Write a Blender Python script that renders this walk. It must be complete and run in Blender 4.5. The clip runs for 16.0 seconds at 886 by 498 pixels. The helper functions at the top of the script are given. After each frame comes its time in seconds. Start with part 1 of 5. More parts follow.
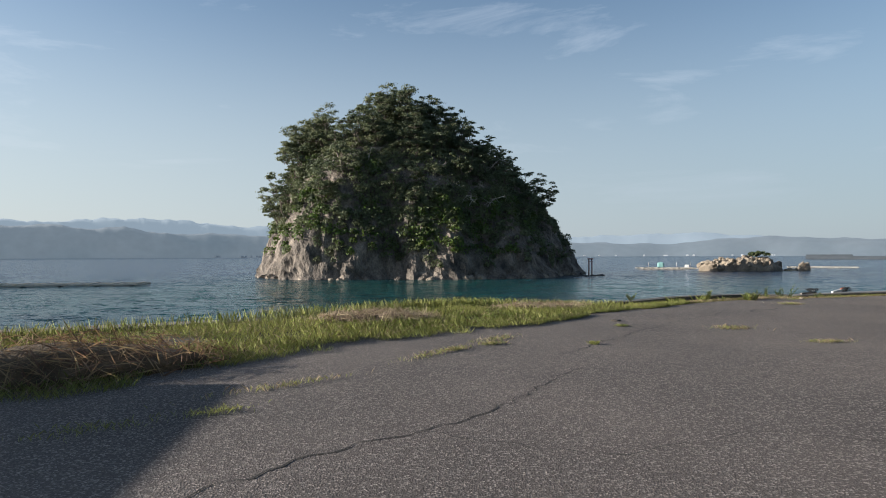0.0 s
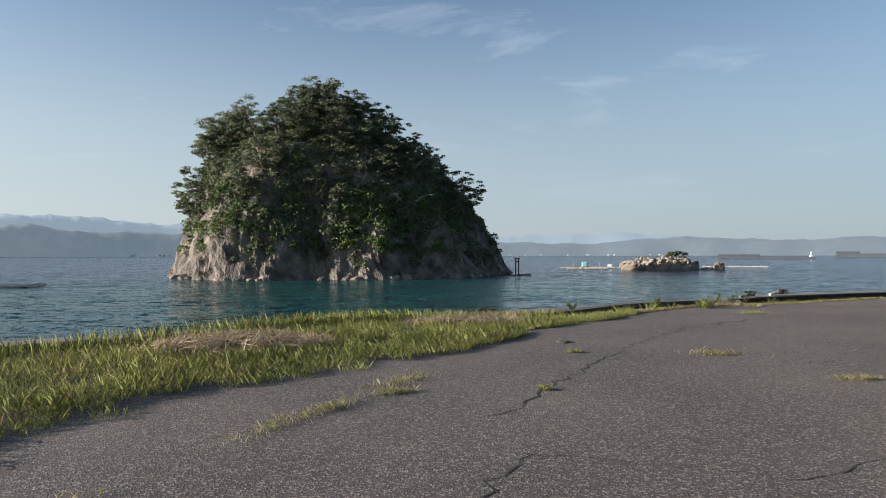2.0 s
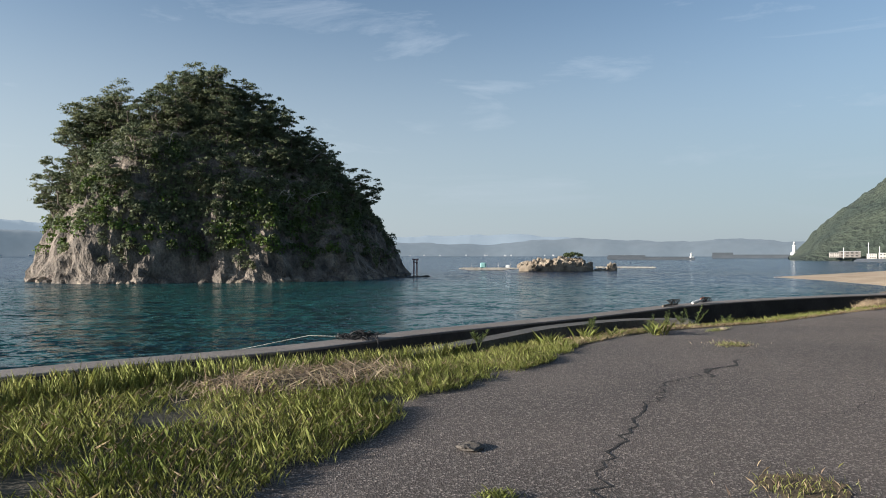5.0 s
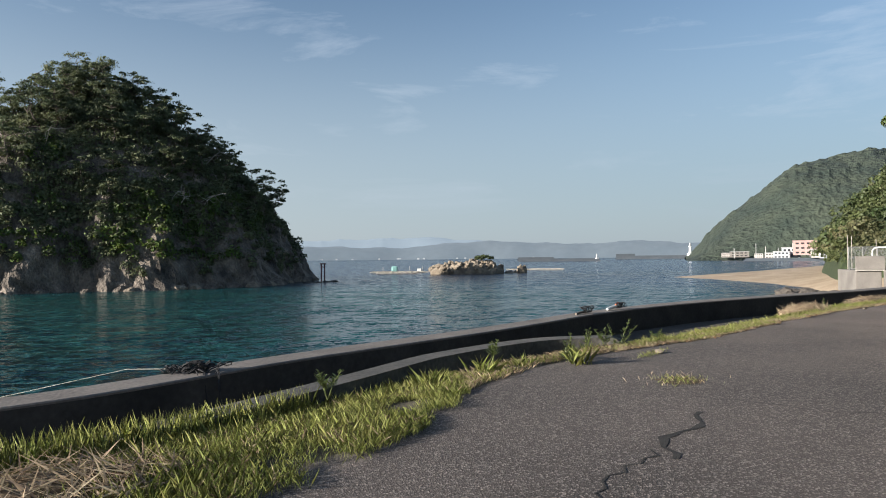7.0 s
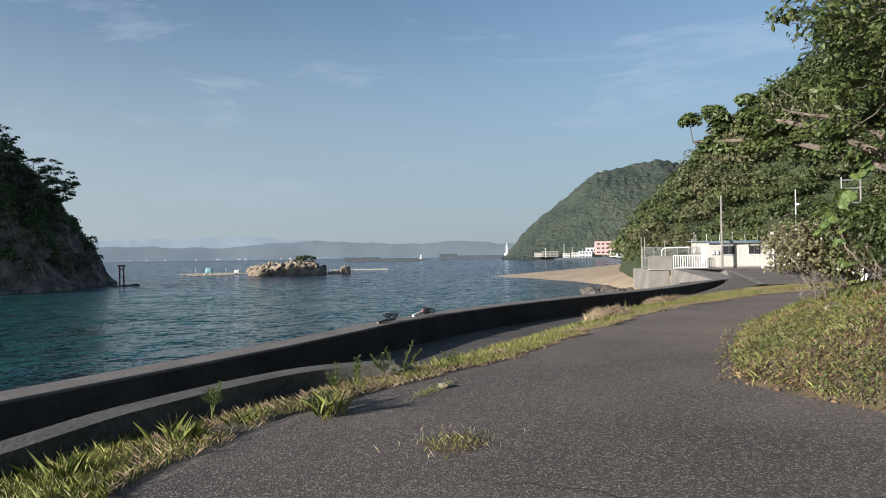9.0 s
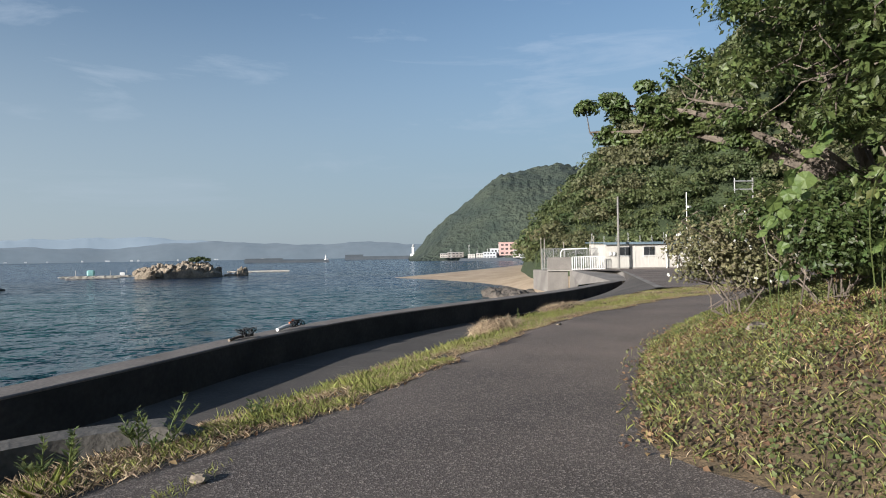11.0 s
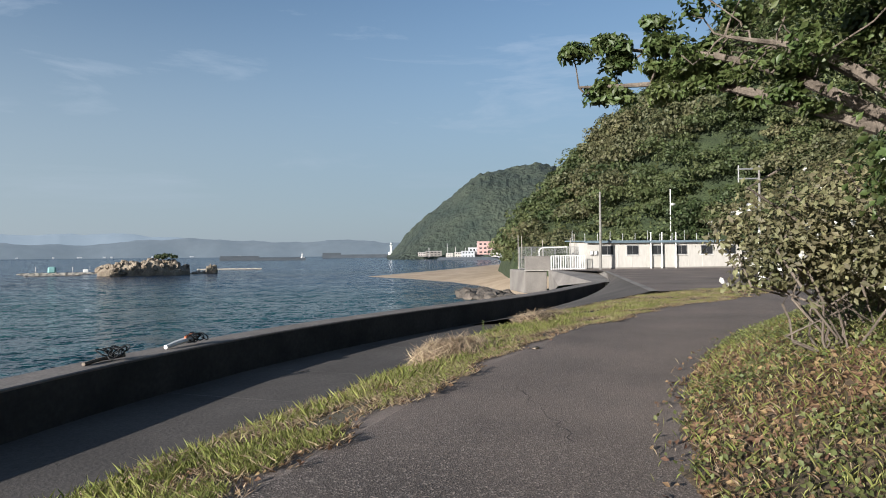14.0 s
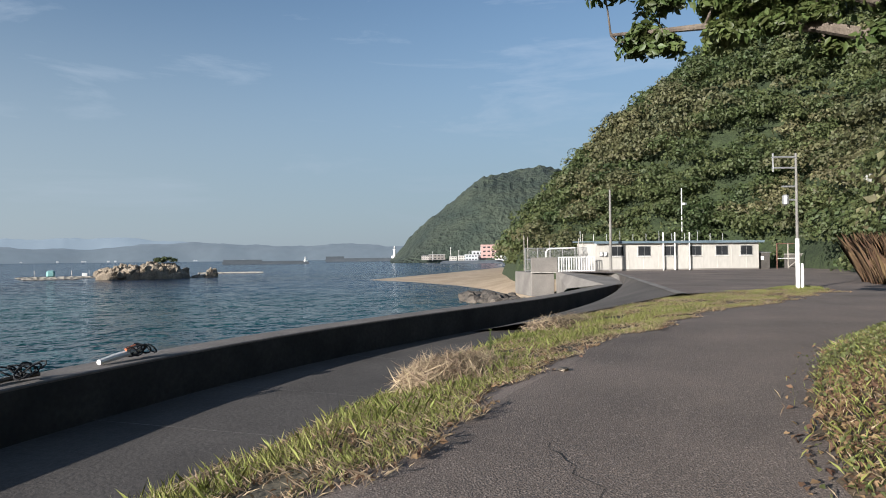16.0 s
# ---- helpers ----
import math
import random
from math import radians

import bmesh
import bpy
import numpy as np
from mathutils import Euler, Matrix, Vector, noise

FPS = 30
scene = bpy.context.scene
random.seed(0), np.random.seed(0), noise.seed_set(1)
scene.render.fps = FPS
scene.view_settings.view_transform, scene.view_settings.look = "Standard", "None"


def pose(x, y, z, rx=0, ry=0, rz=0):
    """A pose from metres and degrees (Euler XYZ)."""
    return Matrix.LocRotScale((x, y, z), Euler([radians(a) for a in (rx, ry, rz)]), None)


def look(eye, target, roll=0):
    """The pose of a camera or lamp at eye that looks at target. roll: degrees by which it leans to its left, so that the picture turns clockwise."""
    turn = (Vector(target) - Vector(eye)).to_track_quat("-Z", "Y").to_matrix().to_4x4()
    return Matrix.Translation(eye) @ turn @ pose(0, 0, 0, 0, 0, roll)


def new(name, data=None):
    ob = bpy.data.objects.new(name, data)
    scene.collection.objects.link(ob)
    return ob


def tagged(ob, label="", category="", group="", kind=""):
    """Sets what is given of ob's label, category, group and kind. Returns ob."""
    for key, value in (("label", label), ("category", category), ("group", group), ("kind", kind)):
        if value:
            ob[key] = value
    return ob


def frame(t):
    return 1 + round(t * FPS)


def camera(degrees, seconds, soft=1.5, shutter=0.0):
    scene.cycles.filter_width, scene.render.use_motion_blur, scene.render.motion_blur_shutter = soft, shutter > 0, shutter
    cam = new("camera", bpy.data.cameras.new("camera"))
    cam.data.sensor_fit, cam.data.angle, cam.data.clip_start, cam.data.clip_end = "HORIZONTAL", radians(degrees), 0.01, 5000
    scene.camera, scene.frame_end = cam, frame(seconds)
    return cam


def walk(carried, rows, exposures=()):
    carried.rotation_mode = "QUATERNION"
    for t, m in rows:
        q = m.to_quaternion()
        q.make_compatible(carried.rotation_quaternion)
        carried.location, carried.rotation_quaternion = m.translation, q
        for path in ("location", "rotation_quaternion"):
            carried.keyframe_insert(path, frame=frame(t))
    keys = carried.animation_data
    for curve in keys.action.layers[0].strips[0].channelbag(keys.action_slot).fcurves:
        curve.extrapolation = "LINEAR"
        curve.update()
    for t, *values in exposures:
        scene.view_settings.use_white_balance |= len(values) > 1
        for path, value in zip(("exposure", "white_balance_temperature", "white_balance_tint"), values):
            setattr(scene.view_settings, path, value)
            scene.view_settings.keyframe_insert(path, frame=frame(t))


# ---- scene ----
cam = camera(67.9, 16.0, soft=1.0)
PATH = [
    (0, (-0.558, -1.175, 1.313), (-0.713, 0.819, 1.334), -0.2),
    (0.5, (-0.58, -0.394, 1.304), (-0.692, 1.603, 1.326), -0.2),
    (1, (-0.573, 0.518, 1.317), (-0.66, 2.516, 1.339), -0.3),
    (1.5, (-0.435, 1.309, 1.306), (-0.43, 3.309, 1.33), -0.3),
    (2, (-0.316, 2.126, 1.354), (-0.252, 4.124, 1.372), -0.1),
    (2.5, (-0.17, 2.858, 1.316), (-0.021, 4.852, 1.337), -0.1),
    (3, (-0.047, 3.767, 1.386), (0.165, 5.756, 1.403), 0.0),
    (3.5, (0.183, 4.586, 1.374), (0.427, 6.571, 1.397), -0.3),
    (4, (0.35, 5.465, 1.432), (0.657, 7.441, 1.453), -0.2),
    (6.5, (1.783, 9.855, 1.461), (2.29, 11.789, 1.486), -0.4),
    (7, (2.251, 10.462, 1.473), (2.872, 12.363, 1.501), -0.6),
    (7.5, (2.702, 11.063, 1.538), (3.408, 12.934, 1.56), -0.6),
    (8, (3.193, 11.523, 1.486), (4.094, 13.308, 1.51), -0.9),
    (8.5, (3.716, 12.076, 1.55), (4.727, 13.802, 1.569), -0.8),
    (9, (4.28, 12.518, 1.53), (5.372, 14.193, 1.552), -0.8),
    (9.5, (4.931, 13.036, 1.596), (6.097, 14.661, 1.614), -0.8),
    (10, (5.471, 13.423, 1.615), (6.698, 15.002, 1.633), -0.8),
    (12.5, (8.581, 15.582, 1.58), (9.955, 17.035, 1.597), -0.9),
    (13, (9.152, 16.069, 1.577), (10.525, 17.523, 1.59), -0.7),
    (13.5, (9.731, 16.578, 1.54), (11.106, 18.03, 1.554), -0.6),
    (14, (10.245, 17.079, 1.508), (11.61, 18.541, 1.524), -0.5),
    (14.5, (10.738, 17.53, 1.437), (12.102, 18.992, 1.458), -0.6),
    (15, (11.154, 18.197, 1.452), (12.517, 19.661, 1.467), -0.4),
    (15.5, (11.627, 18.719, 1.384), (12.994, 20.179, 1.405), -0.4),
    (16, (12.222, 19.037, 1.319), (13.579, 20.506, 1.346), -0.6),
]
walk(cam, [(t, look(eye, target, roll)) for t, eye, target, roll in PATH], [(0, 0.94, 6200, 10), (6.5, 0.94, 6200, 10), (9.5, 0.76, 6050, 10), (16, 0.70, 5950, 10)])

# ---- world, sun, exposure ----
SUN_AZ, SUN_EL = radians(-95), radians(14)  # from +y, clockwise positive; the sun stands over the sea to the west
world = bpy.data.worlds.new("world")
scene.world = world
world.use_nodes = True
wn = world.node_tree.nodes
wl = world.node_tree.links
wbg = wn["Background"]
sky = wn.new("ShaderNodeTexSky")
sky.sky_type = "NISHITA"
sky.sun_disc = False
sky.sun_elevation, sky.sun_rotation = SUN_EL, SUN_AZ
sky.air_density, sky.dust_density, sky.ozone_density = 1.0, 0.8, 1.6
# thin cirrus
wtc = wn.new("ShaderNodeTexCoord")
wmap = wn.new("ShaderNodeMapping")
wmap.inputs["Scale"].default_value = (1.3, 1.3, 7.5)
wmap.inputs["Rotation"].default_value = (0.0, radians(7), 0.3)
wnoise = wn.new("ShaderNodeTexNoise")
wnoise.inputs["Scale"].default_value, wnoise.inputs["Detail"].default_value = 2.3, 9
wnoise.inputs["Roughness"].default_value, wnoise.inputs["Distortion"].default_value = 0.62, 0.5
wramp = wn.new("ShaderNodeValToRGB")
wramp.color_ramp.elements[0].position, wramp.color_ramp.elements[1].position = 0.56, 0.86
wmix = wn.new("ShaderNodeMixRGB")
wmix.inputs[2].default_value = (6.2, 6.6, 7.2, 1)
wfac = wn.new("ShaderNodeMath")
wfac.operation = "MULTIPLY"
wfac.inputs[1].default_value = 0.55
wl.new(wtc.outputs["Generated"], wmap.inputs["Vector"])
wl.new(wmap.outputs[0], wnoise.inputs["Vector"])
wl.new(wnoise.outputs["Fac"], wramp.inputs[0])
wl.new(wramp.outputs[0], wfac.inputs[0])
wl.new(wfac.outputs[0], wmix.inputs[0])
wl.new(sky.outputs[0], wmix.inputs[1])
# pale haze low over the water
wsep = wn.new("ShaderNodeSeparateXYZ")
wl.new(wtc.outputs["Generated"], wsep.inputs[0])
whz = wn.new("ShaderNodeMapRange")
whz.interpolation_type = "SMOOTHERSTEP"
whz.inputs["From Min"].default_value, whz.inputs["From Max"].default_value = -0.02, 0.47
whz.inputs["To Min"].default_value, whz.inputs["To Max"].default_value = 0.82, 0.0
wl.new(wsep.outputs["Z"], whz.inputs["Value"])
wsun = wn.new("ShaderNodeMapRange")
wsun.inputs["From Min"].default_value, wsun.inputs["From Max"].default_value = 0.9, -0.7
wl.new(wsep.outputs["X"], wsun.inputs["Value"])
whc = wn.new("ShaderNodeMixRGB")
whc.inputs[1].default_value, whc.inputs[2].default_value = (2.2, 2.8, 3.35, 1), (4.3, 4.65, 4.8, 1)
wl.new(wsun.outputs[0], whc.inputs[0])
whm = wn.new("ShaderNodeMixRGB")
wl.new(whz.outputs[0], whm.inputs[0])
wl.new(wmix.outputs[0], whm.inputs[1])
wl.new(whc.outputs[0], whm.inputs[2])
wl.new(whm.outputs[0], wbg.inputs["Color"])
wbg.inputs["Strength"].default_value = 0.077
sun = new("sun", bpy.data.lights.new("sun", "SUN"))
sun.data.energy, sun.data.angle, sun.data.color = 5.6, radians(0.4), (1.0, 0.91, 0.80)
SUN_DIR = Vector((math.sin(SUN_AZ) * math.cos(SUN_EL), math.cos(SUN_AZ) * math.cos(SUN_EL), math.sin(SUN_EL)))
sun.matrix_world = look(SUN_DIR * 50, (0, 0, 0))

# ---- materials ----
MATS = {}


def material(name, dark, light, scale=3.0, fine=40.0, rough=0.85, bump=0.3, spread=(0.3, 0.7), metal=0.0, fine_amount=0.35,
             leaf=False, island=0.0, stretch=(1, 1, 1), glow=0.0, spec=0.5, bump_dist=0.02, speck=None, smooth_from=None):
    m = bpy.data.materials.new(name)
    m.use_nodes = True
    n, l = m.node_tree.nodes, m.node_tree.links
    b = n["Principled BSDF"]
    tc, mp = n.new("ShaderNodeTexCoord"), n.new("ShaderNodeMapping")
    mp.inputs["Scale"].default_value = stretch
    l.new(tc.outputs["Object"], mp.inputs["Vector"])
    a, f = n.new("ShaderNodeTexNoise"), n.new("ShaderNodeTexNoise")
    a.inputs["Scale"].default_value, a.inputs["Detail"].default_value = scale, 6
    f.inputs["Scale"].default_value, f.inputs["Detail"].default_value = fine, 4
    l.new(mp.outputs[0], a.inputs["Vector"]), l.new(mp.outputs[0], f.inputs["Vector"])
    mr = n.new("ShaderNodeMapRange")
    mr.inputs["From Min"].default_value, mr.inputs["From Max"].default_value = spread
    l.new(a.outputs["Fac"], mr.inputs["Value"])
    mix = n.new("ShaderNodeMixRGB")
    mix.inputs[1].default_value, mix.inputs[2].default_value = (*dark, 1), (*light, 1)
    l.new(mr.outputs[0], mix.inputs[0])
    fm = n.new("ShaderNodeMixRGB")
    fm.blend_type = "OVERLAY"
    fm.inputs[0].default_value = fine_amount
    l.new(mix.outputs[0], fm.inputs[1]), l.new(f.outputs["Fac"], fm.inputs[2])
    out = fm.outputs[0]
    if island:
        g = n.new("ShaderNodeNewGeometry")
        hs = n.new("ShaderNodeHueSaturation")
        v = n.new("ShaderNodeMapRange")
        v.inputs["To Min"].default_value, v.inputs["To Max"].default_value = 1 - island, 1 + island
        h = n.new("ShaderNodeMapRange")
        h.inputs["To Min"].default_value, h.inputs["To Max"].default_value = 0.5 - island * 0.06, 0.5 + island * 0.035
        l.new(g.outputs["Random Per Island"], v.inputs["Value"]), l.new(g.outputs["Random Per Island"], h.inputs["Value"])
        l.new(v.outputs[0], hs.inputs["Value"]), l.new(h.outputs[0], hs.inputs["Hue"])
        l.new(out, hs.inputs["Color"])
        out = hs.outputs[0]
    if speck:
        vo = n.new("ShaderNodeTexVoronoi")
        vo.inputs["Scale"].default_value = speck[0]
        l.new(mp.outputs[0], vo.inputs["Vector"])
        sp = n.new("ShaderNodeSeparateColor")
        l.new(vo.outputs["Color"], sp.inputs[0])
        sr = n.new("ShaderNodeMapRange")
        sr.inputs["From Min"].default_value, sr.inputs["From Max"].default_value = speck[2], 1.0
        l.new(sp.outputs[0], sr.inputs["Value"])
        sm = n.new("ShaderNodeMixRGB")
        sm.inputs[2].default_value = (*speck[1], 1)
        amount = sr.outputs[0]
        if smooth_from:
            # the stony surface of the lot gives way to the finer one of the lane
            sx, fade, mul = n.new("ShaderNodeSeparateXYZ"), n.new("ShaderNodeMapRange"), n.new("ShaderNodeMath")
            l.new(tc.outputs["Object"], sx.inputs[0]), l.new(sx.outputs["X"], fade.inputs["Value"])
            fade.inputs["From Min"].default_value, fade.inputs["From Max"].default_value = smooth_from
            fade.inputs["To Min"].default_value, fade.inputs["To Max"].default_value = 1.0, 0.95
            mul.operation = "MULTIPLY"
            l.new(amount, mul.inputs[0]), l.new(fade.outputs[0], mul.inputs[1])
            amount = mul.outputs[0]
        l.new(amount, sm.inputs[0]), l.new(out, sm.inputs[1])
        out = sm.outputs[0]
        if smooth_from:
            inv, lane = n.new("ShaderNodeMath"), n.new("ShaderNodeMixRGB")
            inv.operation, lane.blend_type = "SUBTRACT", "MULTIPLY"
            inv.inputs[0].default_value, inv.use_clamp = 1.0, True
            fade.inputs["To Min"].default_value, fade.inputs["To Max"].default_value = 1.0, 0.3
            lane.inputs[2].default_value = (2.15, 2.1, 2.05, 1)
            l.new(fade.outputs[0], inv.inputs[1]), l.new(inv.outputs[0], lane.inputs[0]), l.new(out, lane.inputs[1])
            out = lane.outputs[0]
    l.new(out, b.inputs["Base Color"])
    b.inputs["Roughness"].default_value, b.inputs["Metallic"].default_value = rough, metal
    b.inputs["Specular IOR Level"].default_value = spec
    if bump:
        bp = n.new("ShaderNodeBump")
        bp.inputs["Strength"].default_value, bp.inputs["Distance"].default_value = bump, bump_dist
        add = n.new("ShaderNodeMath")
        l.new(a.outputs["Fac"], add.inputs[0]), l.new(f.outputs["Fac"], add.inputs[1])
        src = add.outputs[0]
        if speck:
            add2 = n.new("ShaderNodeMath")
            l.new(src, add2.inputs[0]), l.new(vo.outputs["Distance"], add2.inputs[1])
            src = add2.outputs[0]
        l.new(src, bp.inputs["Height"])
        l.new(bp.outputs[0], b.inputs["Normal"])
    if leaf:
        t = n.new("ShaderNodeBsdfTranslucent")
        mx = n.new("ShaderNodeMixShader")
        mx.inputs[0].default_value = 0.38
        l.new(out, t.inputs["Color"]), l.new(b.outputs[0], mx.inputs[1]), l.new(t.outputs[0], mx.inputs[2])
        l.new(mx.outputs[0], n["Material Output"].inputs["Surface"])
    # emission in the surface's own colour, standing in for the veil of distance
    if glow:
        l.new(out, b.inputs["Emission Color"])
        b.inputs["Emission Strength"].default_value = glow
    MATS[name] = m
    return m


ASPHALT = material("asphalt", (0.047, 0.038, 0.032), (0.108, 0.086, 0.071), 0.35, 60, 0.9, 0.45, fine_amount=0.9, bump_dist=0.012, speck=(75, (0.29, 0.245, 0.21), 0.66), smooth_from=(9.5, 15.0))
ASPHALT_OLD = material("asphalt_worn", (0.08, 0.075, 0.07), (0.15, 0.14, 0.13), 1.2, 50, 0.9, 0.8, fine_amount=0.6, speck=(60, (0.3, 0.27, 0.24), 0.8))
CRACK = material("crack_dirt", (0.012, 0.011, 0.01), (0.04, 0.035, 0.03), 6, 60, 0.95, 0.3)
SOIL = material("soil", (0.05, 0.042, 0.028), (0.12, 0.10, 0.062), 1.5, 25, 0.95, 0.8, fine_amount=0.6)
# hill ground: the gloom beneath the tree crowns is put into this dark green
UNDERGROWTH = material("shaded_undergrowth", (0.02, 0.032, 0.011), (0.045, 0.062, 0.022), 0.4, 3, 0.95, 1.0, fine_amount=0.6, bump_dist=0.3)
LITTER_SOIL = material("litter_soil", (0.06, 0.045, 0.025), (0.16, 0.11, 0.06), 2.5, 30, 0.95, 1.0, fine_amount=0.7)
CONCRETE = material("concrete", (0.15, 0.135, 0.12), (0.24, 0.22, 0.195), 0.6, 14, 0.9, 0.5, fine_amount=0.45)
KERB_CONC = material("kerb_concrete", (0.06, 0.056, 0.05), (0.125, 0.115, 0.10), 1.1, 16, 0.92, 0.6, fine_amount=0.6)
CONCRETE_DARK = material("weathered_concrete", (0.055, 0.05, 0.045), (0.12, 0.108, 0.095), 0.8, 10, 0.92, 0.6, fine_amount=0.5)
# sea wall concrete darkened in colour for the shade on its inner face
WALL_FACE = material("shaded_wall_face", (0.026, 0.024, 0.022), (0.06, 0.054, 0.048), 0.8, 10, 0.92, 0.6, fine_amount=0.5)
# blue-grey cast of far haze put into the breakwaters' concrete colour
HAZE_CONC = material("haze_tinted_concrete", (0.05, 0.062, 0.075), (0.08, 0.092, 0.105), 0.02, 0.2, 0.95, 0, fine_amount=0.3)
APRON_CONC = material("apron_concrete", (0.054, 0.046, 0.039), (0.10, 0.086, 0.074), 0.5, 16, 0.92, 0.5, fine_amount=0.5)
LEAF_TAN = material("pale_hill_leaf", (0.085, 0.098, 0.042), (0.20, 0.185, 0.09), 0.16, 0.9, 0.6, 0, leaf=True, island=0.3)
CONCRETE_PALE = material("pale_concrete", (0.30, 0.28, 0.25), (0.46, 0.43, 0.39), 0.5, 8, 0.9, 0.4)
SAND = material("sand", (0.34, 0.25, 0.16), (0.48, 0.37, 0.25), 0.25, 6, 0.95, 0.4)
GRASS = material("grass_blade", (0.17, 0.205, 0.045), (0.39, 0.395, 0.125), 0.7, 5, 0.6, 0, leaf=True, island=0.35)
STRAW = material("dry_straw", (0.32, 0.24, 0.15), (0.56, 0.45, 0.30), 1.5, 20, 0.8, 0, leaf=True, island=0.35)
LEAF = material("tree_leaf", (0.038, 0.064, 0.018), (0.105, 0.138, 0.042), 0.5, 3, 0.5, 0, leaf=True, island=0.45)
LEAF_LIGHT = material("vine_leaf", (0.085, 0.125, 0.035), (0.19, 0.21, 0.075), 0.8, 3, 0.5, 0, leaf=True, island=0.35)
LEAF_DRY = material("dry_leaf", (0.16, 0.10, 0.05), (0.36, 0.24, 0.13), 2, 10, 0.8, 0, leaf=True, island=0.5)
LEAF_HILL = material("hill_leaf", (0.042, 0.068, 0.022), (0.14, 0.16, 0.06), 0.16, 0.9, 0.6, 0, leaf=True, island=0.3)
LEAF_PINE = material("pine_leaf", (0.075, 0.10, 0.05), (0.20, 0.215, 0.105), 0.2, 1.2, 0.65, 0, leaf=True, island=0.3)
LEAF_SHRUB = material("shrub_leaf", (0.06, 0.10, 0.018), (0.13, 0.18, 0.04), 0.1, 1.0, 0.6, 0, leaf=True, island=0.4)
LEAF_FRESH = material("pinnate_leaf", (0.055, 0.09, 0.025), (0.14, 0.17, 0.055), 0.7, 4, 0.5, 0, leaf=True, island=0.35)
LEAF_GROUND = material("ground_leaf", (0.075, 0.105, 0.03), (0.22, 0.22, 0.085), 2.2, 8, 0.6, 0, leaf=True, island=0.4)
LEAF_ROSE = material("rose_leaf", (0.11, 0.115, 0.05), (0.26, 0.235, 0.125), 1.5, 6, 0.6, 0, leaf=True, island=0.4)
PETAL = material("white_petal", (0.75, 0.74, 0.66), (0.85, 0.84, 0.78), 5, 30, 0.6, 0, leaf=True, island=0.1)
BARK = material("bark", (0.07, 0.055, 0.042), (0.20, 0.165, 0.13), 4, 30, 0.95, 1.0, stretch=(1, 1, 0.25), fine_amount=0.5)
DEADWOOD = material("dead_wood", (0.28, 0.25, 0.21), (0.45, 0.41, 0.36), 2, 20, 0.9, 0.5)
ROCK = material("cliff_rock", (0.05, 0.043, 0.036), (0.27, 0.225, 0.18), 0.42, 3.0, 0.95, 1.0, stretch=(1, 1, 0.7), bump_dist=0.5, fine_amount=0.8)
ROCK_PALE = material("pale_rock", (0.13, 0.105, 0.077), (0.37, 0.305, 0.225), 0.35, 2.5, 0.95, 1.0, bump_dist=0.3, fine_amount=0.6)
ROCK_DARK = material("wet_rock", (0.045, 0.04, 0.034), (0.15, 0.125, 0.10), 0.5, 4, 0.8, 0.8, bump_dist=0.2)
WHITE = material("white_paint", (0.70, 0.69, 0.65), (0.82, 0.81, 0.78), 0.6, 8, 0.6, 0.1, fine_amount=0.15)
WALL_WHITE = material("white_wall_panel", (0.43, 0.41, 0.365), (0.52, 0.495, 0.45), 0.35, 5, 0.7, 0.1, fine_amount=0.2, stretch=(1, 1, 0.3))
ROOF_BLUE = material("blue_grey_metal", (0.16, 0.22, 0.26), (0.24, 0.31, 0.35), 0.5, 8, 0.5, 0.1, metal=0.3)
GREY_METAL = material("galvanised_metal", (0.33, 0.33, 0.32), (0.45, 0.45, 0.44), 3, 30, 0.5, 0.1, metal=0.6)
POLE_CONC = material("pole_concrete", (0.15, 0.143, 0.13), (0.23, 0.22, 0.20), 1, 10, 0.85, 0.2)
DARK_GLASS = material("dark_window_glass", (0.02, 0.022, 0.025), (0.04, 0.042, 0.045), 0.5, 4, 0.08, 0)
PINK = material("pink_plaster", (0.42, 0.27, 0.24), (0.48, 0.32, 0.285), 0.1, 1, 0.8, 0)
RUST = material("rusty_steel", (0.10, 0.05, 0.035), (0.20, 0.10, 0.07), 3, 20, 0.85, 0.4)
PURPLE = material("faded_vermilion_wood", (0.16, 0.06, 0.06), (0.26, 0.11, 0.10), 1, 8, 0.8, 0.2)
BLACK_NET = material("black_net", (0.012, 0.012, 0.013), (0.04, 0.04, 0.042), 8, 60, 0.9, 0.6)
BAMBOO = material("weathered_bamboo", (0.34, 0.30, 0.24), (0.58, 0.53, 0.45), 1.2, 12, 0.8, 0.2)
TEAL = material("teal_plastic", (0.16, 0.34, 0.33), (0.24, 0.42, 0.40), 2, 10, 0.5, 0)
ORANGE = material("orange_plastic", (0.5, 0.12, 0.05), (0.62, 0.2, 0.08), 3, 20, 0.5, 0)
FAR_FOREST = material("far_forest", (0.022, 0.035, 0.027), (0.056, 0.070, 0.046), 0.028, 0.2, 0.9, 1.0, bump_dist=6.0, fine_amount=0.7, glow=0.0)
# Distance haze is put into these colours, with a glow that lifts them.
HAZE_NEAR = material("painted_haze_shore", (0.046, 0.058, 0.067), (0.056, 0.067, 0.075), 0.004, 0.03, 1.0, 0, fine_amount=0.12, glow=1.6)
HAZE_FAR = material("painted_haze_mountains", (0.080, 0.098, 0.112), (0.084, 0.102, 0.116), 0.001, 0.01, 1.0, 0, fine_amount=0.0, glow=1.7)
# white of the far buildings, dulled and blued in colour for haze
HAZE_WHITE = material("haze_tinted_white", (0.40, 0.42, 0.44), (0.48, 0.50, 0.52), 0.1, 1, 0.8, 0)


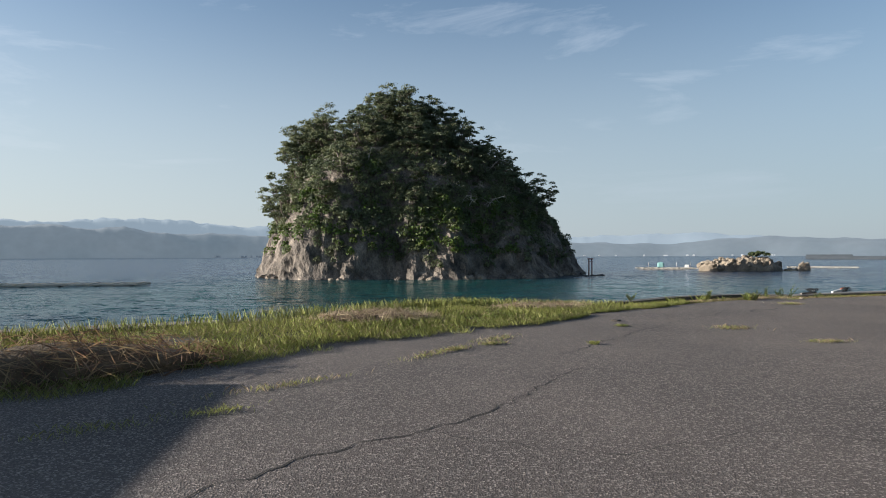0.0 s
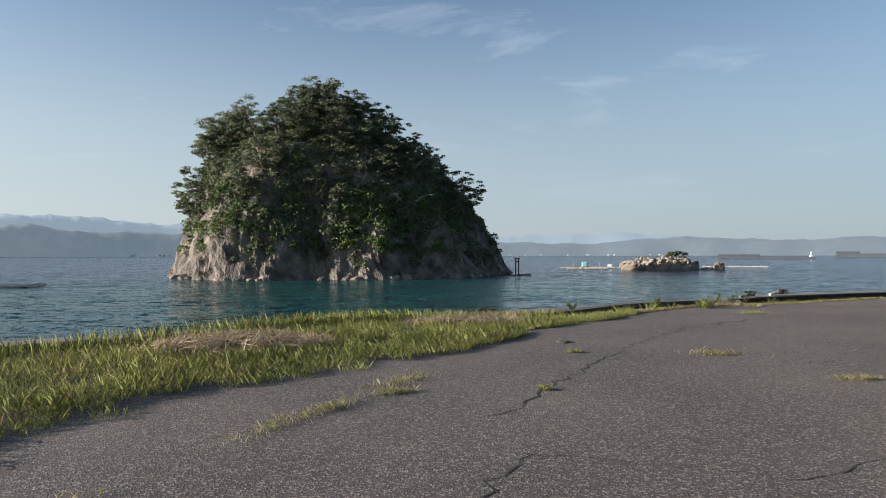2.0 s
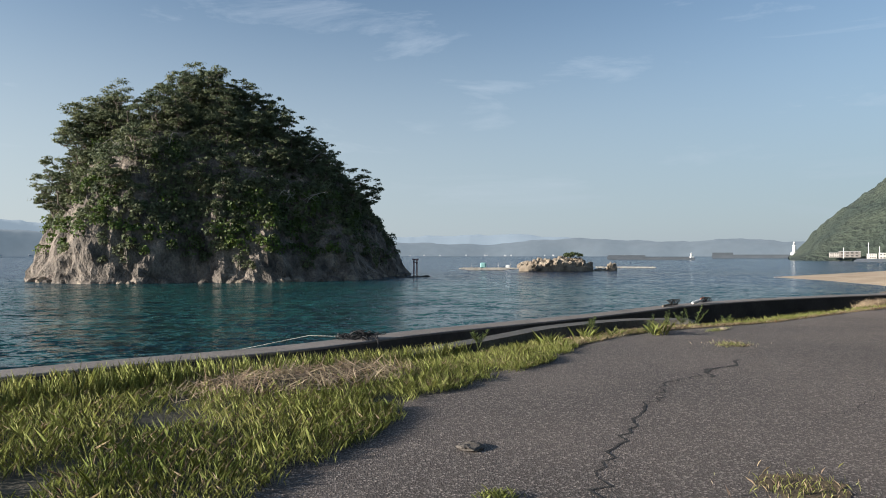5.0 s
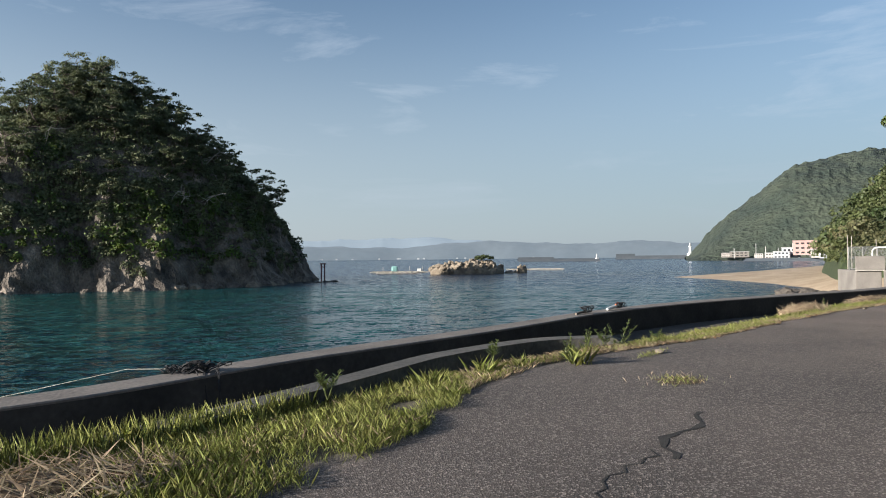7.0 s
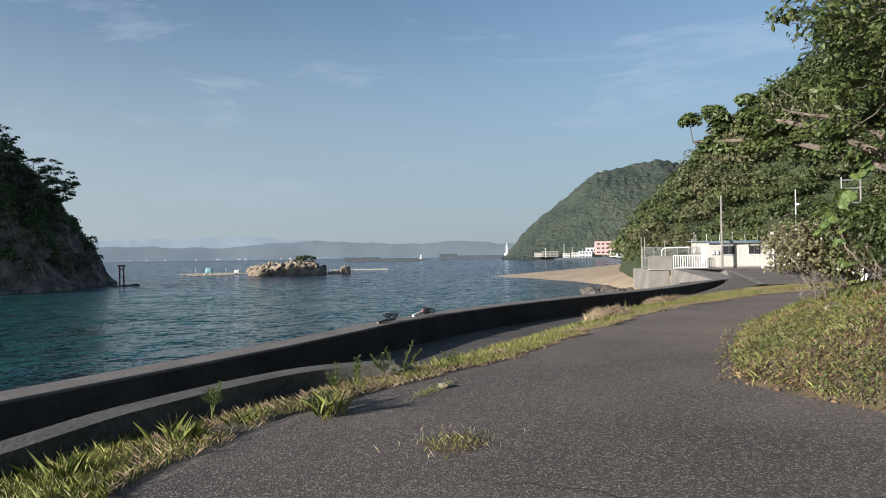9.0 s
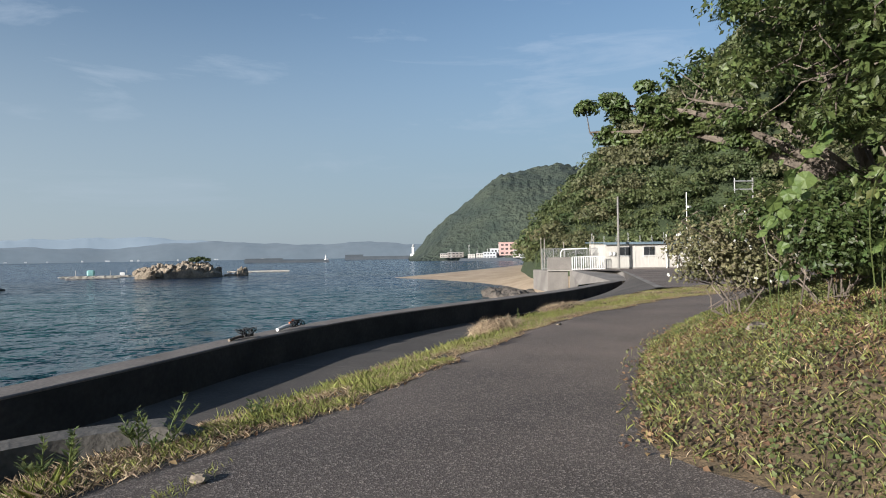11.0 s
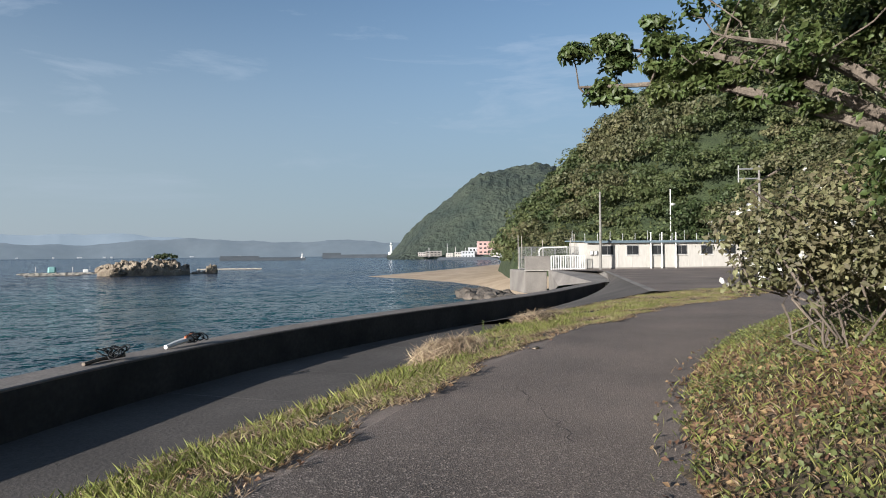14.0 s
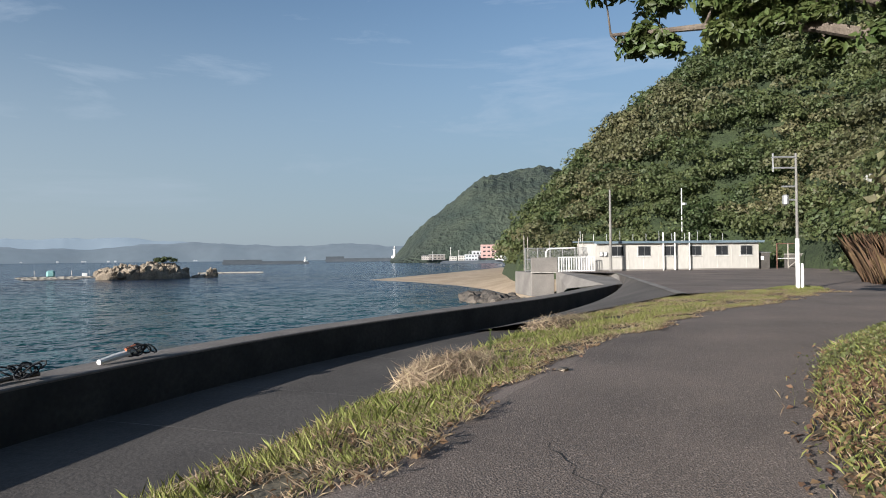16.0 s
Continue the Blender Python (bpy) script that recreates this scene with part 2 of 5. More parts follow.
def water_material():
    m = bpy.data.materials.new("sea_water")
    m.use_nodes = True
    n, l = m.node_tree.nodes, m.node_tree.links
    b = n["Principled BSDF"]
    b.inputs["Roughness"].default_value, b.inputs["IOR"].default_value = 0.14, 1.33
    b.inputs["Specular IOR Level"].default_value = 0.38
    tc = n.new("ShaderNodeTexCoord")
    # green base colour between the wall and the island, blue further out
    gr = n.new("ShaderNodeTexNoise")
    gr.inputs["Scale"].default_value = 0.02
    l.new(tc.outputs["Object"], gr.inputs["Vector"])
    dist = n.new("ShaderNodeVectorMath")
    dist.operation = "DISTANCE"
    dist.inputs[1].default_value = (-12, 85, 0)
    l.new(tc.outputs["Object"], dist.inputs[0])
    mr = n.new("ShaderNodeMapRange")
    mr.inputs["From Min"].default_value, mr.inputs["From Max"].default_value = 25, 110
    l.new(dist.outputs["Value"], mr.inputs["Value"])
    ad = n.new("ShaderNodeMath")
    sub = n.new("ShaderNodeMath")
    sub.operation = "MULTIPLY_ADD"
    sub.inputs[1].default_value, sub.inputs[2].default_value = 0.9, -0.45
    l.new(gr.outputs["Fac"], sub.inputs[0])
    l.new(mr.outputs[0], ad.inputs[0]), l.new(sub.outputs[0], ad.inputs[1])
    ad.use_clamp = True
    mix = n.new("ShaderNodeMixRGB")
    mix.inputs[1].default_value, mix.inputs[2].default_value = (0.012, 0.056, 0.050, 1), (0.010, 0.031, 0.068, 1)
    l.new(ad.outputs[0], mix.inputs[0]), l.new(mix.outputs[0], b.inputs["Base Color"])
    # choppy surface: slopes from noise at three sizes of wave
    total = None
    for sc, det, st, k in ((0.16, 2, (1, 1.6, 1), 0.8), (0.8, 3, (1, 1.6, 1), 2.1), (3.0, 3, (1, 1.4, 1), 2.3)):
        mp, no = n.new("ShaderNodeMapping"), n.new("ShaderNodeTexNoise")
        mp.inputs["Scale"].default_value, mp.inputs["Rotation"].default_value = st, (0, 0, 0.25)
        no.inputs["Scale"].default_value, no.inputs["Detail"].default_value, no.inputs["Distortion"].default_value = sc, det, 0.5
        off, mu = n.new("ShaderNodeVectorMath"), n.new("ShaderNodeVectorMath")
        off.operation, mu.operation = "SUBTRACT", "MULTIPLY"
        off.inputs[1].default_value, mu.inputs[1].default_value = (0.5, 0.5, 0.5), (k, k * 1.3, 0)
        l.new(tc.outputs["Object"], mp.inputs["Vector"]), l.new(mp.outputs[0], no.inputs["Vector"])
        l.new(no.outputs["Color"], off.inputs[0]), l.new(off.outputs[0], mu.inputs[0])
        if total is None:
            total = mu.outputs[0]
        else:
            s = n.new("ShaderNodeVectorMath")
            l.new(total, s.inputs[0]), l.new(mu.outputs[0], s.inputs[1])
            total = s.outputs[0]
    up, nz = n.new("ShaderNodeVectorMath"), n.new("ShaderNodeVectorMath")
    up.inputs[1].default_value = (0, 0, 1)
    nz.operation = "NORMALIZE"
    l.new(total, up.inputs[0]), l.new(up.outputs[0], nz.inputs[0]), l.new(nz.outputs[0], b.inputs["Normal"])
    return m


# top of the same wall, made paler in colour for the sun on it
WALL_CAP = material("sunlit_wall_top", (0.12, 0.104, 0.09), (0.20, 0.175, 0.152), 0.9, 14, 0.92, 0.5, fine_amount=0.5)
WATER = water_material()

# ---- mesh helpers ----


def mesh_object(name, verts, faces, mat, parent=None, label="", smooth=False):
    me = bpy.data.meshes.new(name)
    me.from_pydata([tuple(v) for v in verts], [], [tuple(f) for f in faces])
    me.materials.append(mat)
    if smooth:
        me.polygons.foreach_set("use_smooth", [True] * len(me.polygons))
    me.update()
    ob = new(name, me)
    if parent:
        ob.parent = parent
    if label:
        tagged(ob, label)
    return ob


def part(name, bm, mat, parent=None, label="", smooth=False):
    me = bpy.data.meshes.new(name)
    bm.to_mesh(me)
    bm.free()
    me.materials.append(mat)
    if smooth:
        me.polygons.foreach_set("use_smooth", [True] * len(me.polygons))
    ob = new(name, me)
    if parent:
        ob.parent = parent
    if label:
        tagged(ob, label)
    return ob


def thing(name, at, label, category, group="", rz=0.0):
    ob = new(name)
    ob.empty_display_size = 0.2
    ob.matrix_world = pose(*at, 0, 0, rz)
    return tagged(ob, label, category, group)


def box(bm, size, at=(0, 0, 0), rot=(0, 0, 0), bevel=0.0):
    r = bmesh.ops.create_cube(bm, size=1.0, matrix=pose(*at, *rot) @ Matrix.Diagonal((*size, 1)))
    if bevel:
        es = list({e for v in r["verts"] for e in v.link_edges})
        bmesh.ops.bevel(bm, geom=es, offset=bevel, segments=1, affect="EDGES")
    return bm


def boxed(size, at=(0, 0, 0), rot=(0, 0, 0), bevel=0.0):
    return box(bmesh.new(), size, at, rot, bevel)


def tube(bm, pts, radii, sides=8, cap=True):
    pts = [Vector(p) for p in pts]
    if not hasattr(radii, "__len__"):
        radii = [radii] * len(pts)
    rings = []
    for i, p in enumerate(pts):
        d = (pts[min(i + 1, len(pts) - 1)] - pts[max(i - 1, 0)]).normalized()
        q = d.to_track_quat("Z", "Y").to_matrix()
        rings.append([bm.verts.new(p + q @ Vector((math.cos(a) * radii[i], math.sin(a) * radii[i], 0)))
                      for a in [2 * math.pi * k / sides for k in range(sides)]])
    for a, b in zip(rings, rings[1:]):
        for k in range(sides):
            bm.faces.new((a[k], a[(k + 1) % sides], b[(k + 1) % sides], b[k]))
    if cap:
        bm.faces.new(rings[0][::-1])
        bm.faces.new(rings[-1])
    return bm


def cloud_mesh(centres, sizes, rng, flat=0.0, aspect=1.7, normals=None, fold=0.25, loose=0.7):
    """Leaves: one folded kite of two triangles at each centre."""
    n = len(centres)
    nv = rng.normal(size=(n, 3))
    if normals is not None:
        nv = nv * loose + normals * 1.1
    nv[:, 2] += flat
    nv /= np.linalg.norm(nv, axis=1)[:, None]
    u = np.cross(nv, rng.normal(size=(n, 3)))
    u /= np.linalg.norm(u, axis=1)[:, None] + 1e-9
    w = np.cross(nv, u)
    s = np.asarray(sizes).reshape(-1, 1) * np.ones((n, 1))
    c = np.asarray(centres)
    v = np.empty((n, 4, 3))
    v[:, 0] = c - u * s * 0.5 * aspect
    v[:, 1] = c + w * s * 0.5 + nv * s * fold - u * s * 0.1
    v[:, 2] = c + u * s * 0.5 * aspect
    v[:, 3] = c - w * s * 0.5 + nv * s * fold - u * s * 0.1
    return v.reshape(-1, 3)


def leaves_object(name, verts, mat, parent=None, label=""):
    n = len(verts) // 4
    me = bpy.data.meshes.new(name)
    me.vertices.add(len(verts))
    me.vertices.foreach_set("co", np.asarray(verts, dtype=np.float32).ravel())
    idx = np.arange(n)[:, None] * 4 + np.array([0, 1, 2, 0, 2, 3])[None]
    me.loops.add(n * 6)
    me.loops.foreach_set("vertex_index", idx.ravel().astype(np.int32))
    me.polygons.add(n * 2)
    me.polygons.foreach_set("loop_start", np.arange(0, n * 6, 3, dtype=np.int32))
    me.materials.append(mat)
    me.update(calc_edges=True)
    ob = new(name, me)
    if parent:
        ob.parent = parent
    if label:
        tagged(ob, label)
    return ob


def blob_points(centre, radius, n, rng, squash=0.75, shell=0.55):
    """Points in the outer shell of an uneven clump, and their outward directions."""
    d = rng.normal(size=(n, 3))
    d /= np.linalg.norm(d, axis=1)[:, None]
    d[:, 2] = np.where(d[:, 2] < -0.45, -d[:, 2], d[:, 2])
    r = radius * (shell + (1 - shell) * rng.random(n) ** 0.7)
    ph = rng.random(3) * 6.28
    r *= 1 + 0.22 * np.sin(3.1 * d[:, 0] + ph[0]) + 0.18 * np.sin(4.3 * d[:, 1] + ph[1])
    return np.asarray(centre) + d * r[:, None] * np.array([1, 1, squash]), d


def resample(pts, step):
    out = [Vector(pts[0])]
    for a, b in zip(pts, pts[1:]):
        a, b = Vector(a), Vector(b)
        k = max(1, int((b - a).length / step))
        out += [a.lerp(b, (i + 1) / k) for i in range(k)]
    return out


def smooth_line(pts, n):
    """Catmull-Rom through pts, n points evenly by index."""
    p = [Vector(q) for q in pts]
    p = [p[0] * 2 - p[1]] + p + [p[-1] * 2 - p[-2]]
    out = []
    for i in range(n):
        s = i / (n - 1) * (len(p) - 3)
        k = min(int(s), len(p) - 4)
        t = s - k
        a, b, c, d = p[k:k + 4]
        out.append(0.5 * ((2 * b) + (c - a) * t + (2 * a - 5 * b + 4 * c - d) * t * t + (3 * b - a - 3 * c + d) * t ** 3))
    return out


def loft(name, lines, mat, label="", smooth=True):
    n = len(lines[0])
    verts = [v for ln in lines for v in ln]
    faces = [(j * n + i, j * n + i + 1, (j + 1) * n + i + 1, (j + 1) * n + i) for j in range(len(lines) - 1) for i in range(n - 1)]
    return mesh_object(name, verts, faces, mat, smooth=smooth, label=label)


def inside(poly, x, y):
    c = False
    for (x1, y1), (x2, y2) in zip(poly, poly[1:] + poly[:1]):
        if (y1 > y) != (y2 > y) and x < (x2 - x1) * (y - y1) / (y2 - y1) + x1:
            c = not c
    return c


def edge_distance(poly, x, y, closed=True):
    best = 1e9
    for (x1, y1), (x2, y2) in zip(poly, (poly[1:] + poly[:1]) if closed else poly[1:]):
        dx, dy = x2 - x1, y2 - y1
        t = max(0, min(1, ((x - x1) * dx + (y - y1) * dy) / (dx * dx + dy * dy + 1e-9)))
        best = min(best, math.hypot(x - x1 - t * dx, y - y1 - t * dy))
    return best


SEA = -3.5
WALL_TOP = -0.56
APRON = -1.4
# plan lines, from west to east
WALL_IN = [(-40, -2), (-24, 7.5), (-14, 13.5), (-8, 17.2), (-3.4, 20.0), (0.2, 21.7), (3.2, 23.9), (5.7, 25.4), (9, 27.3), (11.5, 28.9), (14, 30.6),
           (16.5, 32), (19, 33.2), (22.8, 34.6), (28, 36.0), (33, 37.2), (38.6, 38.8), (45.3, 41.4), (50.7, 43.5)]
GRASS_OUT = [(-40, -16, -0.1), (-14, 3, 0.06), (-9, 6.8, 0.06), (-6.5, 9.6, 0.06), (-4.4, 12.2, 0.06), (-2.2, 14.4, 0.06), (-0.5, 15.6, 0.0), (1.3, 16.8, -0.15),
             (3.7, 18.7, -0.28), (5.4, 20.0, -0.33), (7.3, 20.9, -0.33), (9, 21.7, -0.36), (11.3, 23.0, -0.5), (13, 23.9, -0.55), (15.5, 25.1, -0.55), (18, 26.4, -0.55),
             (22.1, 28.4, -0.5), (27.1, 30.0, -0.4), (33.5, 30.3, -0.12), (40, 29.0, 0.01)]
GRASS_IN = [(-40, -22, 0), (-12, -3, 0), (-6.5, 2.6, 0), (-4.4, 5.1, 0), (-4.0, 6.2, 0), (-3.3, 7.2, 0), (-2.1, 9.0, 0), (-0.3, 10.5, 0), (0.6, 11.6, 0), (2.0, 14.0, 0),
            (3.4, 15.4, 0), (4.7, 17.0, 0), (6, 18.2, 0), (7.6, 19.1, 0), (9.8, 19.8, 0), (11.3, 20.5, 0), (13.6, 21.7, 0), (16.2, 22.95, 0), (19, 24.0, 0), (22, 24.9, 0),
            (27, 25.7, 0), (33, 26.2, 0), (37.5, 26.4, 0), (40, 27.6, 0)]
BANK = [(8, -40), (9.5, 0), (10.3, 9), (10.9, 14), (11.5, 17.2), (13.3, 18.5), (15.5, 19.75), (16.8, 20.4), (18.4, 21.05), (20.2, 21.6), (22, 22.1), (24.3, 22.2), (26.5, 21.6), (30, 19.8), (38, 17), (46, 19), (51, 27)]

# ---- large structure ----
NW = 120
wall_in = smooth_line([(x, y, 0) for x, y in WALL_IN], NW)
wall_n = []
for i, p in enumerate(wall_in):
    d = wall_in[min(i + 1, NW - 1)] - wall_in[max(i - 1, 0)]
    wall_n.append(Vector((-d.y, d.x, 0)).normalized())


def wall_line(off, z):
    return [p + n * off + Vector((0, 0, z)) for p, n in zip(wall_in, wall_n)]


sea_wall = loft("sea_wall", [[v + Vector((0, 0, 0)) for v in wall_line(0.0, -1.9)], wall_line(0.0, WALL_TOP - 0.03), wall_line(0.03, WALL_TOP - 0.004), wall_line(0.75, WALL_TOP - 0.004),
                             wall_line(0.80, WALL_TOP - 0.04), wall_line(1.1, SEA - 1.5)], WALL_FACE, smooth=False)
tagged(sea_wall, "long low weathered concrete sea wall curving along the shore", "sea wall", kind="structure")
cap_ob = loft("wall_top", [wall_line(0.0, WALL_TOP - 0.05), wall_line(-0.004, WALL_TOP - 0.02), wall_line(0.03, WALL_TOP), wall_line(0.76, WALL_TOP + 0.01), wall_line(0.81, WALL_TOP - 0.05)], WALL_CAP, "pale top of the wall, sunlight put into its colour", False)
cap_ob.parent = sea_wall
# end cap of the wall
e = [ln[-1] for ln in (wall_line(0.0, -1.7), wall_line(0.0, WALL_TOP), wall_line(0.8, WALL_TOP), wall_line(1.1, SEA - 1.5))]
mesh_object("sea_wall_end", e, [(0, 1, 2, 3)], CONCRETE_DARK, sea_wall)

NG = 160
g_out = smooth_line(GRASS_OUT, NG)
g_in = smooth_line(GRASS_IN, NG)
apron = loft("apron", [[Vector((p.x, p.y, p.z - 0.02)) for p in g_out], [Vector((p.x, p.y, APRON)) for p in g_out]]
             + [[a.lerp(Vector((b.x, b.y, 0)), f) for a, b in zip(g_out, smooth_line([(x, y, 0) for x, y in WALL_IN], NG))] for f in (1.0,)], APRON_CONC, smooth=False)
for i, v in enumerate(apron.data.vertices):
    if i >= 2 * NG:
        v.co.z = APRON - 0.02
tagged(apron, "grey concrete apron behind the sea wall", "pavement", kind="structure")

verge = loft("verge", [[p + Vector((0, 0, 0)) for p in g_out]] + [[a.lerp(b, f) + Vector((0, 0, 0.05 * math.sin(f * 3.14))) for a, b in zip(g_out, g_in)] for f in (0.2, 0.4, 0.6, 0.76)]
             + [[a.lerp(b, 0.86) + Vector((0, 0, -0.02)) for a, b in zip(g_out, g_in)]], SOIL)
tagged(verge, "earth verge under the grass", "ground", kind="structure")

edge_lines = [[a.lerp(b, f) + Vector((0, 0, 0.006 if f < 0.99 else 0.0)) for a, b in zip(g_out, g_in)] for f in (0.79, 0.86, 0.93, 1.0)]
for ln in edge_lines[:2]:
    for k, p in enumerate(ln):
        p += (g_in[k] - g_out[k]).normalized() * 0.16 * noise.noise((p.x * 1.4, p.y * 1.4, 0))
tagged(loft("road_edge", edge_lines, ASPHALT), "crumbling asphalt edge running into the grass", "road", kind="structure")
road_pts = [(p.x, p.y) for p in g_in] + [(33.45, 30.15), (55.95, 46.85), (60, 56), (66, 58), (80, 47), (95, 30), (70, -10), (40, -60), (-40, -60)]
road = mesh_object("road", [(x, y, 0.0) for x, y in road_pts], [tuple(range(len(road_pts)))[::-1]], ASPHALT)
tagged(road, "worn grey asphalt road and lot with pale aggregate", "road", kind="structure")
water = mesh_object("water", [(-4900, -4900, SEA), (4900, -4900, SEA), (4900, 4900, SEA), (-4900, 4900, SEA)], [(0, 1, 2, 3)], WATER)
tagged(water, "rippled blue-green sea water", "water", kind="structure")
# seabed and land mass under the asphalt
land_pts = [(x, y) for x, y in WALL_IN] + [(58, 52), (66, 57), (80, 70), (104, 93), (150, 134), (400, 300), (900, 0), (900, -900), (-900, -900), (-900, -300), (-80, -30)]
land = mesh_object("ground", [(x, y, -1.95) for x, y in land_pts], [tuple(range(len(land_pts)))[::-1]], SOIL)
tagged(land, "bare earth under and behind the lot", "ground", kind="structure")

# ---- bank and wooded hillside ----
HILL = [(31, 12), (40, 15.5), (46, 18), (52, 27), (62, 32.5), (74, 37), (83, 46), (81.5, 57), (81.5, 66), (88.6, 86.3), (117, 113), (194, 180), (330, 200), (330, -120), (60, -120), (26, -60), (26, 0)]
hill_poly = HILL


def hill_height(x, y):
    if not inside(hill_poly, x, y):
        return None
    d = edge_distance(hill_poly, x, y)
    h = 81 * (1 - math.exp(-d * 0.0168))
    return h * (0.92 + 0.16 * noise.noise((x * 0.03, y * 0.03, 0.3))) + 1.2 * noise.noise((x * 0.11, y * 0.11, 4.0)) * min(1, d / 6)


def bank_height(x, y):
    """Earth bank inland of the road's edge."""
    poly = BANK + [(60, 10), (60, -60), (8, -60)]
    if not inside(poly, x, y):
        return None
    d = edge_distance(BANK, x, y, closed=False)
    return 1.5 * (1 - math.exp(-d * 0.33)) + 0.12 * d * min(1, d / 8) + 0.08 * noise.noise((x * 0.9, y * 0.9, 1.0)) * min(1, d)


def grid_surface(name, fn, x0, x1, y0, y1, step, mat, drop):
    nx, ny = int((x1 - x0) / step) + 1, int((y1 - y0) / step) + 1
    idx, verts, faces = {}, [], []
    hs = [[fn(x0 + i * step, y0 + j * step) for j in range(ny)] for i in range(nx)]
    for i in range(nx):
        for j in range(ny):
            h = hs[i][j]
            if h is None:
                near = any(hs[a][b] is not None for a in range(max(0, i - 1), min(nx, i + 2)) for b in range(max(0, j - 1), min(ny, j + 2)))
                if not near:
                    continue
                h = drop
            idx[i, j] = len(verts)
            verts.append((x0 + i * step, y0 + j * step, h))
    for i in range(nx - 1):
        for j in range(ny - 1):
            q = [(i, j), (i + 1, j), (i + 1, j + 1), (i, j + 1)]
            if all(k in idx for k in q):
                faces.append([idx[k] for k in q])
    return mesh_object(name, verts, faces, mat, smooth=True)


bank = tagged(grid_surface("bank", bank_height, 7, 52, -42, 28, 0.5, LITTER_SOIL, -0.06), "earth bank with leaf litter beside the road", "bank", kind="structure")
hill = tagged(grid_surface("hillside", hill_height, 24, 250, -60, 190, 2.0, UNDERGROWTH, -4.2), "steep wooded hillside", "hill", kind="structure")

rng = np.random.default_rng(5)


def crown_leaves(at, r, n, size, rng, tall=0.8):
    """A domed crown of lobes, leafy on the sides that face the sky and the bay."""
    vs = []
    lobes = 7
    for k in range(lobes):
        a = 6.283 * k / (lobes - 1) + rng.uniform(-0.4, 0.4)
        q = 0.0 if k == lobes - 1 else rng.uniform(0.5, 0.75)
        c = (at[0] + math.cos(a) * r * q, at[1] + math.sin(a) * r * q, at[2] + r * tall * (0.62 * (1 - q) + rng.uniform(-0.1, 0.14)))
        p, d = blob_points(c, r * rng.uniform(0.36, 0.52), n // lobes, rng, 0.72, 0.72)
        seen = d[:, 0] * 0.75 + d[:, 1] * 0.25 - d[:, 2] * 0.9 < 0.5
        p, d = p[seen], d[seen]
        vs.append(cloud_mesh(p, size * rng.uniform(0.6, 1.3, len(p)), rng, 0.15, 1.5, d, 0.15, 0.4))
    return np.concatenate(vs)


def hill_woods():
    vs, pale = [], []
    for i in range(86):
        for j in range(86):
            x = 30 + i * 2.5 + rng.uniform(-1.5, 1.5)
            y = -10 + j * 2.5 + rng.uniform(-1.5, 1.5)
            h = hill_height(x, y)
            if h is None:
                continue
            dx, dy = x - 12, y - 19
            brg = math.degrees(math.atan2(dx, dy))
            dist = math.hypot(dx, dy)
            if brg < 40 or brg > 82 or dist > 175:
                continue
            r = rng.uniform(1.6, 3.4)
            n = int((560 if dist < 95 else 300) * (r / 2.5) ** 2)
            tan_part = noise.noise((x * 0.05, y * 0.05, 6.0)) + 0.6 * noise.noise((x * 0.3, y * 0.3, 1.0)) > 0.02
            (pale if tan_part else vs).append(crown_leaves((x, y, h + r * rng.uniform(0.2, 0.9)), r, n, 0.26 if dist < 95 else 0.36, rng))
    for _ in range(2600):
        x, y = rng.uniform(40, 130), rng.uniform(10, 110)
        h = hill_height(x, y)
        if h is None:
            continue
        d0 = edge_distance(hill_poly, x, y)
        brg = math.degrees(math.atan2(x - 12, y - 19))
        if d0 > 9 or brg < 40 or brg > 84:
            continue
        r = rng.uniform(0.8, 1.6)
        p, d = blob_points((x, y, h + r * 0.3), r, 90, rng, 0.8)
        vs.append(cloud_mesh(p, 0.22 * rng.uniform(0.6, 1.3, len(p)), rng, 0.3, 1.5, d, 0.2, 0.45))
    return np.concatenate(vs), np.concatenate(pale)


dark_woods, pale_woods = hill_woods()
tagged(leaves_object("hillside_pale_woods", pale_woods, LEAF_TAN), "sunlit olive and tan tree crowns among the hillside woods", "woods", kind="stuff")
tagged(leaves_object("hillside_woods", dark_woods, LEAF_HILL), "dense evergreen woods covering the hillside", "woods", kind="stuff")

# ---- island ----
IC = Vector((-19.5, 166, SEA))


def island_radius(a):
    """Radius of the foot of the island by direction."""
    return 37.5 + 2.2 * math.sin(2 * a + 0.6) + 1.6 * math.sin(5 * a) + 1.0 * math.sin(9 * a + 1)


ISLAND_PROFILE = [(0.0, 39.5), (0.14, 38.5), (0.28, 36.0), (0.42, 32.5), (0.56, 28.0), (0.70, 22.5), (0.80, 17.5), (0.87, 13.0), (0.92, 9.0), (0.955, 5.0), (0.98, 2.0), (1.0, 0.5), (1.03, -2.0)]


